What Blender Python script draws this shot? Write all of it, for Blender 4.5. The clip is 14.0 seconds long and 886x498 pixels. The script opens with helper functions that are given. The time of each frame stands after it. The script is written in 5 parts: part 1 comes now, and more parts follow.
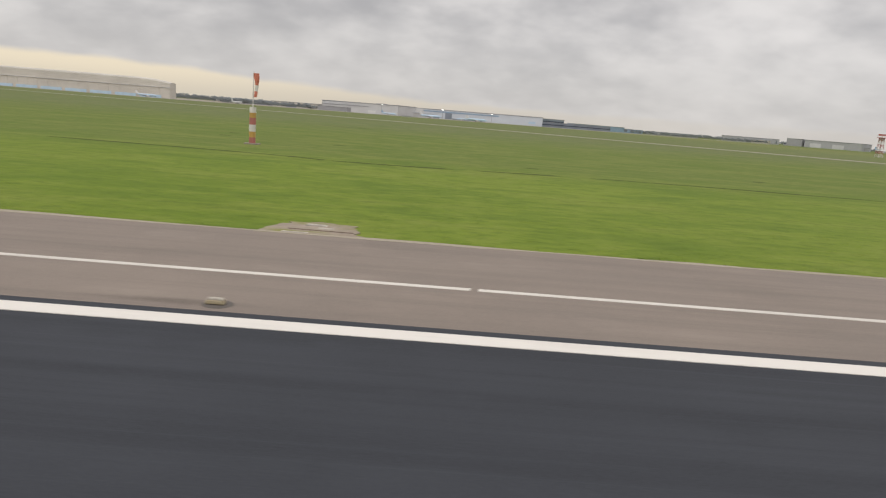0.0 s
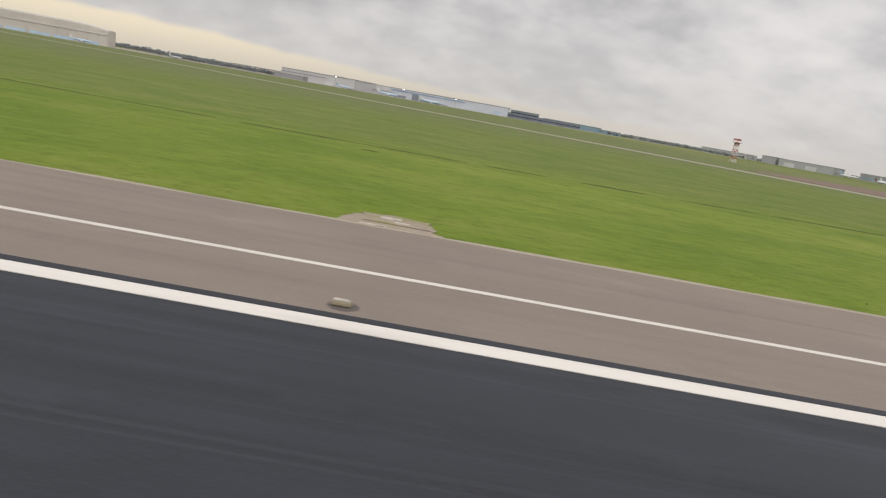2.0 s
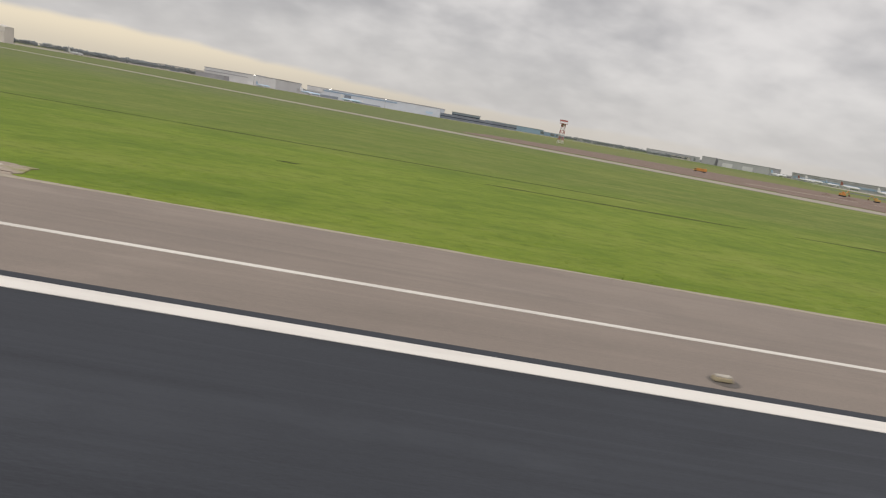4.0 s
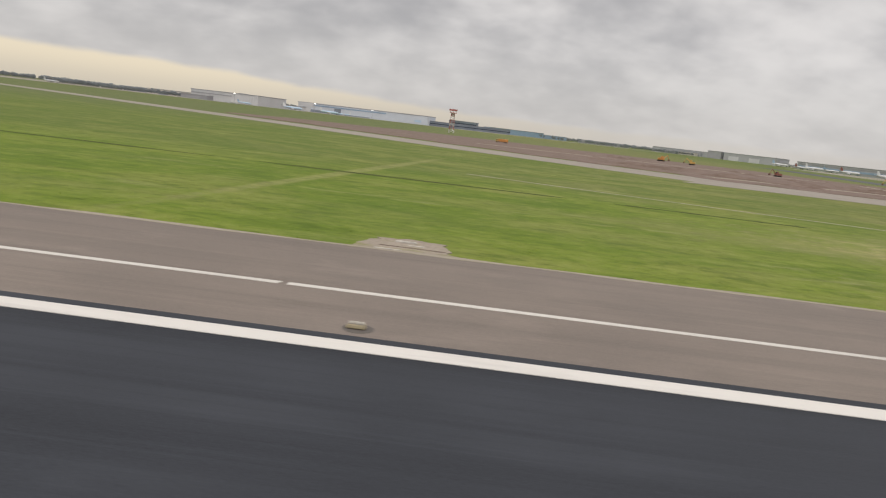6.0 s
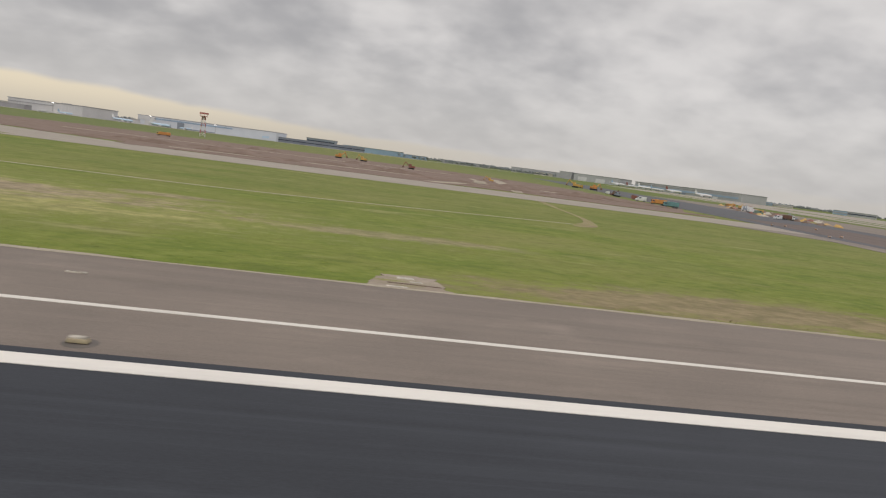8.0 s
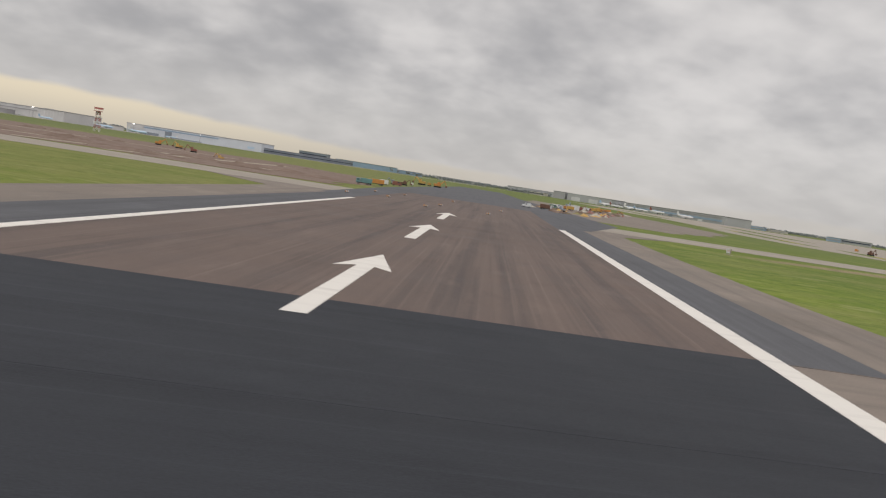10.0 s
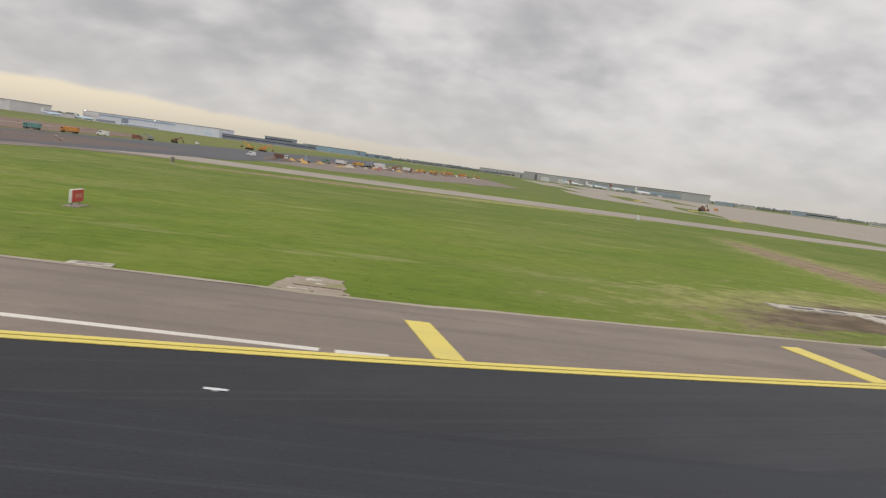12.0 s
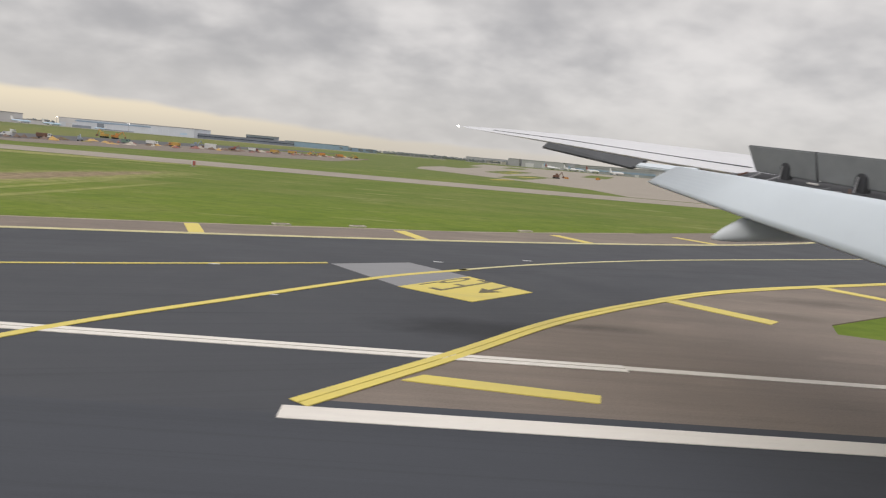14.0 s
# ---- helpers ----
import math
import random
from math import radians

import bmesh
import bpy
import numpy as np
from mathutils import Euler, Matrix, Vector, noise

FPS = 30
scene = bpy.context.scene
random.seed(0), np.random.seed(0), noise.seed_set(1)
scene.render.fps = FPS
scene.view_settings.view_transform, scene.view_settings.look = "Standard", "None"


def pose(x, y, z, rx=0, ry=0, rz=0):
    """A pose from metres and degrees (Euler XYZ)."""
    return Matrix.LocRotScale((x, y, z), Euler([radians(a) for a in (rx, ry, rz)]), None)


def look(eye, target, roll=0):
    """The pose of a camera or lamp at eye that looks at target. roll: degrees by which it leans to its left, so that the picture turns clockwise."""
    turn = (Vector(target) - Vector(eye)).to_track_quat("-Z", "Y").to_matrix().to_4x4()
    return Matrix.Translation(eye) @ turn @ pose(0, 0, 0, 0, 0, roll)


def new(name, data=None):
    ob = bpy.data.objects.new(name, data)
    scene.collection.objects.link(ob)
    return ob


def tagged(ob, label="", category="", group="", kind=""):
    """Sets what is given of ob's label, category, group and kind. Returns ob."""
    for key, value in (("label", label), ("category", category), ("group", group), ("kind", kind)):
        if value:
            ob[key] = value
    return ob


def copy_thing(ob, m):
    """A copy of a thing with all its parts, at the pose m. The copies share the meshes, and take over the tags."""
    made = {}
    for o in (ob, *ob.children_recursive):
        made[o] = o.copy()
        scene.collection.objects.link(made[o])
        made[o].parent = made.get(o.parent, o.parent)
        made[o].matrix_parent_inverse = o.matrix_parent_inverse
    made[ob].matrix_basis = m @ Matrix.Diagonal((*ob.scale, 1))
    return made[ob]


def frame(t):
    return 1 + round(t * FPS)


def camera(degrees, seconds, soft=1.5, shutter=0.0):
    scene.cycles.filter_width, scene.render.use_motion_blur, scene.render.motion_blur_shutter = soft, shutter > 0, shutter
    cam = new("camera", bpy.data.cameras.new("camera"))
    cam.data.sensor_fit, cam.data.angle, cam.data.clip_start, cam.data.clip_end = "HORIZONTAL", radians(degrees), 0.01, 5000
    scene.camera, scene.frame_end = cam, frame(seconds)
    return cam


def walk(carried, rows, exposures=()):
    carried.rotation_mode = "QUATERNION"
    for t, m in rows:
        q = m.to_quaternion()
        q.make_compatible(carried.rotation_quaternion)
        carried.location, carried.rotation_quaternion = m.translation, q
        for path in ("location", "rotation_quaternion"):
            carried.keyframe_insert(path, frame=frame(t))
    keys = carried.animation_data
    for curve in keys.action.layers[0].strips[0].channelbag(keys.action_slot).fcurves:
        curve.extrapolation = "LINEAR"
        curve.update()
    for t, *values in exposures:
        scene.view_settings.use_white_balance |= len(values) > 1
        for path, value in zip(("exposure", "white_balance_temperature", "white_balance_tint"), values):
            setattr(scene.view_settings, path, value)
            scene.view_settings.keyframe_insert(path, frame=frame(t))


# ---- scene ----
cam = camera(66.34, 14.0, soft=1.2, shutter=0.05)
# seconds, place, turn
ROWS = [
    (0, 0.00, 0.007, 3.058, 78.96, -4.41, 0.45),
    (0.5, 19.26, 0.169, 3.060, 77.35, -5.72, 1.58),
    (1, 38.29, 0.345, 3.062, 79.00, -5.43, 1.23),
    (1.5, 57.09, 0.477, 3.064, 79.95, -6.43, 1.23),
    (2, 75.64, 0.599, 3.065, 77.88, -9.95, 1.93),
    (2.5, 93.95, 0.692, 3.067, 80.54, -8.22, 1.18),
    (3, 112.02, 0.667, 3.069, 81.62, -8.36, -0.32),
    (3.5, 129.86, 0.610, 3.071, 79.82, -6.48, -0.46),
    (4, 147.46, 0.540, 3.072, 78.90, -9.78, 0.34),
    (4.2, 154.44, 0.525, 3.073, 79.35, -10.40, -0.36),
    (4.7, 171.72, 0.483, 3.075, 79.39, -9.78, 0.23),
    (5.25, 190.47, 0.435, 3.077, 79.52, -8.24, 1.69),
    (5.8, 208.95, 0.399, 3.079, 79.63, -6.69, 3.16),
    (6.3, 225.51, 0.381, 3.081, 79.68, -6.07, 3.74),
    (6.5, 232.07, 0.379, 3.081, 81.10, -2.70, 3.38),
    (7, 248.30, 0.399, 3.083, 83.25, -5.61, -2.99),
    (7.5, 264.29, 0.450, 3.085, 79.71, -8.47, -5.09),
    (8, 280.03, 0.517, 3.087, 82.61, -7.37, -5.56),
    (8.2, 286.25, 0.547, 3.087, 82.17, -9.77, -5.38),
    (8.7, 301.60, 0.640, 3.089, 82.46, -9.64, -5.10),
    (9.25, 318.14, 0.767, 3.091, 83.17, -9.30, -4.35),
    (9.8, 334.31, 0.912, 3.093, 83.90, -8.96, -3.61),
    (10.3, 348.66, 1.054, 3.095, 84.18, -8.83, -3.33),
    (10.5, 354.32, 1.060, 3.095, 80.95, -9.10, -2.93),
    (11, 368.15, 1.248, 3.097, 80.62, -7.34, -2.93),
    (11.5, 381.62, 1.359, 3.099, 81.18, -7.70, -3.25),
    (12, 394.68, 1.480, 3.101, 83.00, -7.62, -3.67),
    (12.5, 407.40, 1.530, 3.102, 82.43, -8.04, -3.18),
    (13, 419.66, 1.535, 3.103, 80.19, -6.64, -3.10),
    (13.5, 431.56, 1.500, 3.092, 81.87, -5.21, -3.03),
    (14, 443.03, 1.305, 3.153, 82.338, -5.024, -2.875),
]
walk(cam, [(t, pose(x, y, z, a, b, c)) for t, x, y, z, a, b, c in ROWS],
     [(0, 0.0), (2.2, 0.02), (3.2, -0.06), (4, -0.03), (6.3, -0.06), (7.5, -0.12), (10.5, -0.15), (11.5, -0.10), (12.2, 0.0), (14, 0.0)])

# ---- light ----
world = bpy.data.worlds.new("overcast_sky")
scene.world = world
world.use_nodes = True
wt = world.node_tree
wt.nodes.clear()


def wnode(kind, **props):
    n = wt.nodes.new(kind)
    for k, v in props.items():
        if k == "op":
            n.operation = v
    return n


def wmath(op, a, b=None, clamp=False):
    n = wt.nodes.new("ShaderNodeMath")
    n.operation, n.use_clamp = op, clamp
    for i, v in enumerate((a, b)):
        if v is None:
            continue
        if isinstance(v, (int, float)):
            n.inputs[i].default_value = v
        else:
            wt.links.new(v, n.inputs[i])
    return n.outputs[0]


def wrange(v, a, b, c=0.0, d=1.0):
    n = wt.nodes.new("ShaderNodeMapRange")
    n.interpolation_type = "SMOOTHSTEP"
    wt.links.new(v, n.inputs[0])
    for i, x in enumerate((a, b, c, d)):
        n.inputs[i + 1].default_value = x
    return n.outputs[0]


def wmix(fac, a, b):
    n = wt.nodes.new("ShaderNodeMix")
    n.data_type = "RGBA"
    for sock, v in ((n.inputs[0], fac), (n.inputs[6], a), (n.inputs[7], b)):
        if isinstance(v, (int, float)):
            sock.default_value = v
        elif isinstance(v, tuple):
            sock.default_value = (*v, 1)
        else:
            wt.links.new(v, sock)
    return n.outputs[2]


def wnoise(vec, scale, detail, rough=0.55, dist=0.0):
    n = wt.nodes.new("ShaderNodeTexNoise")
    wt.links.new(vec, n.inputs["Vector"])
    n.inputs["Scale"].default_value, n.inputs["Detail"].default_value = scale, detail
    n.inputs["Roughness"].default_value, n.inputs["Distortion"].default_value = rough, dist
    return n.outputs[0]


SUN_UP, SUN_TURN = radians(41), radians(218)
coord = wt.nodes.new("ShaderNodeTexCoord")
sep = wt.nodes.new("ShaderNodeSeparateXYZ")
wt.links.new(coord.outputs["Generated"], sep.inputs[0])
dx, dy, dz = sep.outputs
up = wmath("MAXIMUM", dz, 0.0)
den = wmath("ADD", up, 0.42)
comb = wt.nodes.new("ShaderNodeCombineXYZ")
wt.links.new(wmath("DIVIDE", dx, den), comb.inputs[0])
wt.links.new(wmath("DIVIDE", dy, den), comb.inputs[1])
flow = wt.nodes.new("ShaderNodeMapping")
flow.inputs["Rotation"].default_value = (0, 0, radians(-4))
flow.inputs["Scale"].default_value = (0.88, 0.95, 1.0)
wt.links.new(comb.outputs[0], flow.inputs[0])
big = wnoise(flow.outputs[0], 1.9, 3, 0.45, 0.1)
mid = wnoise(flow.outputs[0], 5.2, 3, 0.48, 0.1)
wisp = wnoise(flow.outputs[0], 13.0, 3, 0.5, 0.1)
lump = wmath("ADD", wmath("MULTIPLY", big, 0.44), wmath("ADD", wmath("MULTIPLY", mid, 0.42), wmath("MULTIPLY", wisp, 0.14)))
side = wmath("MULTIPLY", wrange(dx, -0.6, 0.6, -0.04, 0.035), 1.0)
cloud = wmix(wrange(wmath("ADD", lump, side), 0.345, 0.675), (0.445, 0.435, 0.443), (0.830, 0.798, 0.780))
cloud = wmix(wrange(dz, 0.02, 0.17, 0.62, 0.0), cloud, (0.655, 0.630, 0.612))
# nearer the zenith an overcast sky is brighter
high = wmix(wrange(dz, 0.28, 0.9), (1.0, 1.0, 1.0), (2.1, 2.12, 2.2))
mul = wt.nodes.new("ShaderNodeMix")
mul.data_type, mul.blend_type = "RGBA", "MULTIPLY"
mul.inputs[0].default_value = 1.0
wt.links.new(cloud, mul.inputs[6])
wt.links.new(high, mul.inputs[7])
# the clear strip under the cloud deck
low = wmix(wrange(dx, -0.50, 0.25), (0.90, 0.785, 0.60), (0.70, 0.650, 0.585))
low = wmix(wrange(dz, 0.0, 0.040, 0.75, 0.0), low, (0.635, 0.575, 0.485))
wob = wmath("MULTIPLY", wmath("SUBTRACT", mid, 0.5), 0.018)
edge = wmath("ADD", wrange(dx, -0.55, 0.10, 0.045, 0.020), wob)
strip = wrange(wmath("SUBTRACT", dz, edge), -0.007, 0.003, 1.0, 0.0)
strip = wmath("MULTIPLY", strip, wrange(dx, -0.15, 0.45, 1.0, 0.35))
veil = wmix(strip, mul.outputs[2], low)
sky = wt.nodes.new("ShaderNodeTexSky")
sky.sky_type, sky.sun_disc = "NISHITA", False
sky.sun_elevation, sky.sun_rotation = SUN_UP, SUN_TURN
blue = wt.nodes.new("ShaderNodeMix")
blue.data_type, blue.blend_type = "RGBA", "MULTIPLY"
blue.inputs[0].default_value = 1.0
wt.links.new(sky.outputs[0], blue.inputs[6])
blue.inputs[7].default_value = (0.08, 0.08, 0.08, 1)
back = wt.nodes.new("ShaderNodeBackground")
wt.links.new(wmix(0.95, blue.outputs[2], veil), back.inputs[0])
back.inputs[1].default_value = 0.97
wout = wt.nodes.new("ShaderNodeOutputWorld")
wt.links.new(back.outputs[0], wout.inputs[0])

lamp = bpy.data.lights.new("sun", "SUN")
lamp.energy, lamp.angle, lamp.color = 0.9, radians(25), (1.0, 0.96, 0.9)
sun = new("sun", lamp)
sun.matrix_world = look((0, 0, 50), (35, 45, 0))


# ---- materials ----
class Mat:
    """A small builder of node materials on world-space texture."""

    def __init__(self, name, rough=0.8, metal=0.0, spec=0.5):
        self.m = bpy.data.materials.new(name)
        self.m.use_nodes = True
        self.t = self.m.node_tree
        self.b = self.t.nodes["Principled BSDF"]
        self.b.inputs["Roughness"].default_value = rough
        self.b.inputs["Metallic"].default_value = metal
        self.b.inputs["Specular IOR Level"].default_value = spec
        self.pos = self.t.nodes.new("ShaderNodeNewGeometry").outputs["Position"]

    def at(self, scale=(1, 1, 1), turn=0.0):
        src = self.pos
        if turn:
            r = self.t.nodes.new("ShaderNodeMapping")
            self.t.links.new(src, r.inputs[0])
            r.inputs["Rotation"].default_value = (0, 0, -turn)
            src = r.outputs[0]
        n = self.t.nodes.new("ShaderNodeMapping")
        self.t.links.new(src, n.inputs[0])
        n.inputs["Scale"].default_value = scale
        return n.outputs[0]

    def noise(self, scale, detail=4, vec=None, rough=0.6):
        n = self.t.nodes.new("ShaderNodeTexNoise")
        self.t.links.new(vec or self.pos, n.inputs["Vector"])
        n.inputs["Scale"].default_value, n.inputs["Detail"].default_value = scale, detail
        n.inputs["Roughness"].default_value = rough
        return n.outputs[0]

    def rng(self, v, a, b, c=0.0, d=1.0):
        n = self.t.nodes.new("ShaderNodeMapRange")
        self.t.links.new(v, n.inputs[0])
        for i, x in enumerate((a, b, c, d)):
            n.inputs[i + 1].default_value = x
        return n.outputs[0]

    def mix(self, fac, a, b):
        n = self.t.nodes.new("ShaderNodeMix")
        n.data_type = "RGBA"
        for sock, v in ((n.inputs[0], fac), (n.inputs[6], a), (n.inputs[7], b)):
            if isinstance(v, (int, float)):
                sock.default_value = v
            elif isinstance(v, tuple):
                sock.default_value = (*v, 1)
            else:
                self.t.links.new(v, sock)
        return n.outputs[2]

    def math(self, op, a, b):
        n = self.t.nodes.new("ShaderNodeMath")
        n.operation = op
        for i, v in enumerate((a, b)):
            if isinstance(v, (int, float)):
                n.inputs[i].default_value = v
            else:
                self.t.links.new(v, n.inputs[i])
        return n.outputs[0]

    def done(self, color, bump=None, strength=0.3, dist=0.02, rough=None):
        if isinstance(color, tuple):
            self.b.inputs["Base Color"].default_value = (*color, 1)
        else:
            self.t.links.new(color, self.b.inputs["Base Color"])
        if rough is not None:
            self.t.links.new(rough, self.b.inputs["Roughness"])
        if bump is not None:
            n = self.t.nodes.new("ShaderNodeBump")
            n.inputs["Strength"].default_value, n.inputs["Distance"].default_value = strength, dist
            self.t.links.new(bump, n.inputs["Height"])
            self.t.links.new(n.outputs[0], self.b.inputs["Normal"])
        return self.m


def asphalt_mat(name, dark, light, stain, turn=0.0, stain_amount=0.6, exposure_dim=0.0, streaks=1.6, spots=(), lines=0.14, pale=0.0):
    k = Mat(name, 0.85, spec=0.35)
    grain = k.noise(38, 3)
    blot = k.noise(0.35, 5)
    streak = k.noise(1.0, 5, k.at((0.05 * streaks / 1.6, streaks, 1), turn))
    c = k.mix(k.rng(blot, 0.35, 0.68), dark, light)
    c = k.mix(k.math("MULTIPLY", k.rng(streak, 0.48, 0.72), stain_amount), c, stain)
    c = k.mix(k.rng(k.noise(0.09, 4, k.at((0.5, 1, 1))), 0.4, 0.7, 0.0, 0.5), c, tuple(v * 0.72 for v in dark))
    # soft scuffs, pale and dark
    scuff = k.noise(0.55, 6, k.at((0.45, 1, 1), turn), 0.65)
    c = k.mix(k.rng(scuff, 0.56, 0.74, 0.0, 0.40), c, tuple(min(1, v * 1.45) for v in light))
    c = k.mix(k.rng(scuff, 0.44, 0.28, 0.0, 0.55), c, tuple(v * 0.6 for v in dark))
    if exposure_dim:
        # dimmer from crossing to exit, paler beyond: exposure and glare put into colour
        where = k.t.nodes.new("ShaderNodeSeparateXYZ")
        k.t.links.new(k.pos, where.inputs[0])
        dimmed = k.math("MULTIPLY", k.rng(where.outputs[0], 315, 345, 0.0, exposure_dim), k.rng(where.outputs[0], 390, 408, 1.0, 0.0))
        c = k.mix(dimmed, c, tuple(v * 0.35 for v in dark))
        c = k.mix(k.rng(where.outputs[0], 396, 424, 0.0, 0.62), c, tuple(v * 1.5 for v in light))
    # first stretch lightened: glare and exposure painted into the asphalt
    if pale:
        where = k.t.nodes.new("ShaderNodeSeparateXYZ")
        k.t.links.new(k.pos, where.inputs[0])
        c = k.mix(k.rng(where.outputs[0], 165, 245, pale, 0.0), c, tuple(v * 1.35 for v in light))
    # thin rubber and scrape lines along the way of travel
    hair = k.noise(1.0, 4, k.at((0.035, 5.5, 1), turn), 0.7)
    c = k.mix(k.rng(hair, 0.55, 0.74, 0.0, lines), c, tuple(min(1, v * 1.75) for v in light))
    c = k.mix(k.rng(hair, 0.46, 0.28, 0.0, lines * 1.3), c, tuple(v * 0.55 for v in dark))
    for cx, cy, rx, ry, amount in spots:
        # an oil stain with a ragged outline
        m1, ln = k.t.nodes.new("ShaderNodeMapping"), k.t.nodes.new("ShaderNodeVectorMath")
        m1.inputs["Location"].default_value = (-cx / rx, -cy / ry, 0)
        m1.inputs["Scale"].default_value = (1 / rx, 1 / ry, 0)
        ln.operation = "LENGTH"
        k.t.links.new(k.pos, m1.inputs[0])
        k.t.links.new(m1.outputs[0], ln.inputs[0])
        away = k.math("ADD", ln.outputs["Value"], k.math("MULTIPLY", k.math("SUBTRACT", scuff, 0.5), 2.4))
        c = k.mix(k.rng(away, 1.15, 0.35, 0.0, amount), c, tuple(v * 0.30 for v in dark))
    c = k.mix(k.rng(grain, 0.3, 0.75, 0.0, 0.35), c, tuple(min(1, v * 1.7) for v in light))
    return k.done(c, grain, 0.14, 0.005, k.rng(blot, 0.3, 0.7, 0.72, 0.92))


def paint_mat(name, color, worn, wear=0.45):
    k = Mat(name, 0.6, spec=0.4)
    rub = k.noise(1.1, 6, k.at((0.25, 1.5, 1)))
    fleck = k.noise(22, 3)
    c = k.mix(k.math("MULTIPLY", k.rng(rub, 0.5, 0.78), wear), color, worn)
    c = k.mix(k.rng(fleck, 0.62, 0.75, 0.0, 0.35), c, worn)
    return k.done(c, fleck, 0.2, 0.003)


def plain_mat(name, color, rough=0.6, metal=0.0, vary=0.18, scale=1.5):
    k = Mat(name, rough, metal)
    n1, n2 = k.noise(scale, 4), k.noise(scale * 11, 3)
    c = k.mix(k.rng(n1, 0.3, 0.7), tuple(v * (1 - vary) for v in color), tuple(min(1, v * (1 + vary * 0.6)) for v in color))
    c = k.mix(k.rng(n2, 0.55, 0.8, 0.0, vary), c, tuple(v * 0.6 for v in color))
    return k.done(c, n2, 0.08, 0.004)


def grass_mat(name, blades=False):
    k = Mat(name, 0.9, spec=0.15)
    broad = k.noise(0.045, 4, k.at((0.5, 1, 1)))
    patch = k.noise(0.20, 6, k.at((0.62, 1, 1)), 0.62)
    clump = k.noise(0.80, 6, k.at((0.66, 1, 1)), 0.65)
    tuft = k.noise(2.4, 5, k.at((0.60, 1, 1)), 0.65)
    mow = k.noise(1.0, 4, k.at((0.05, 0.8, 1)))
    fine = k.noise(9.0, 5, k.at((0.4, 1, 1)))
    where = k.t.nodes.new("ShaderNodeSeparateXYZ")
    k.t.links.new(k.pos, where.inputs[0])
    uneven = k.math("MULTIPLY", k.rng(where.outputs[0], 150, 240, 0.35, 1.0), k.rng(where.outputs[0], 372, 396, 1.0, 0.5))
    c = k.mix(k.rng(broad, 0.36, 0.64), (0.131, 0.190, 0.018), (0.174, 0.230, 0.028))
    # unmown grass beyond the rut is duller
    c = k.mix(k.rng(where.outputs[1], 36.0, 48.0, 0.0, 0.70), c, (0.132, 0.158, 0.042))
    # from y = 85 to 150 the grass turns a greyer olive
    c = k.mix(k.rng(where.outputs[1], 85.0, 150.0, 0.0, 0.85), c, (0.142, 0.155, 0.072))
    c = k.mix(k.math("MULTIPLY", uneven, k.rng(patch, 0.50, 0.66, 0.0, 0.75)), c, (0.270, 0.272, 0.072))
    c = k.mix(k.rng(patch, 0.50, 0.34, 0.0, 0.62), c, (0.092, 0.150, 0.016))
    c = k.mix(k.rng(mow, 0.50, 0.72, 0.0, 0.40), c, (0.110, 0.155, 0.020))
    c = k.mix(k.math("MULTIPLY", uneven, k.rng(clump, 0.52, 0.68, 0.0, 0.50)), c, (0.305, 0.322, 0.086))
    c = k.mix(k.math("MULTIPLY", k.math("ADD", uneven, 0.15), k.rng(clump, 0.47, 0.34, 0.0, 0.68)), c, (0.080, 0.122, 0.013))
    # a drier stretch of the verge
    dry = k.math("MULTIPLY", k.rng(where.outputs[0], 185, 230), k.rng(k.noise(0.16, 5, k.at((0.55, 1, 1))), 0.48, 0.68, 0.0, 0.55))
    c = k.mix(dry, c, (0.260, 0.240, 0.096))
    dead = k.math("MULTIPLY", k.rng(where.outputs[0], 185, 240), k.rng(k.noise(0.42, 5, k.at((0.30, 1, 1)), 0.6), 0.60, 0.70, 0.0, 0.75))
    c = k.mix(dead, c, (0.370, 0.330, 0.165))
    tired = k.math("MULTIPLY", k.rng(where.outputs[0], 225, 262), k.rng(where.outputs[0], 325, 345, 1.0, 0.0))
    c = k.mix(k.math("MULTIPLY", tired, k.rng(patch, 0.30, 0.62, 0.22, 0.60)), c, (0.182, 0.178, 0.058))
    # lusher beyond the crossing
    c = k.mix(k.rng(where.outputs[0], 330, 385, 0.0, 0.38), c, (0.095, 0.145, 0.016))
    c = k.mix(k.rng(tuft, 0.50, 0.28, 0.0, 0.55), c, (0.070, 0.108, 0.012))
    c = k.mix(k.math("MULTIPLY", uneven, k.rng(tuft, 0.55, 0.74, 0.0, 0.40)), c, (0.290, 0.310, 0.085))
    rag = k.math("ADD", k.math("MULTIPLY", clump, 0.9), k.math("MULTIPLY", tuft, 0.9))

    grit = k.noise(1.4, 6, k.at((0.7, 1, 1)), 0.68)

    def worn(c, cx, cy, rx, ry, turn, amount, tint, ragged=1.0):
        """Mix in a ragged oval of worn or yellowed turf."""
        a = radians(turn)
        m1, m2 = k.t.nodes.new("ShaderNodeMapping"), k.t.nodes.new("ShaderNodeMapping")
        m1.inputs["Rotation"].default_value = (0, 0, -a)
        m1.inputs["Location"].default_value = (-(cx * math.cos(a) + cy * math.sin(a)), -(-cx * math.sin(a) + cy * math.cos(a)), 0)
        m2.inputs["Scale"].default_value = (1 / rx, 1 / ry, 0)
        k.t.links.new(k.pos, m1.inputs[0])
        k.t.links.new(m1.outputs[0], m2.inputs[0])
        ln = k.t.nodes.new("ShaderNodeVectorMath")
        ln.operation = "LENGTH"
        k.t.links.new(m2.outputs[0], ln.inputs[0])
        far = k.math("ADD", ln.outputs["Value"], k.math("MULTIPLY", k.math("SUBTRACT", rag, 0.9), 2.2 * ragged))
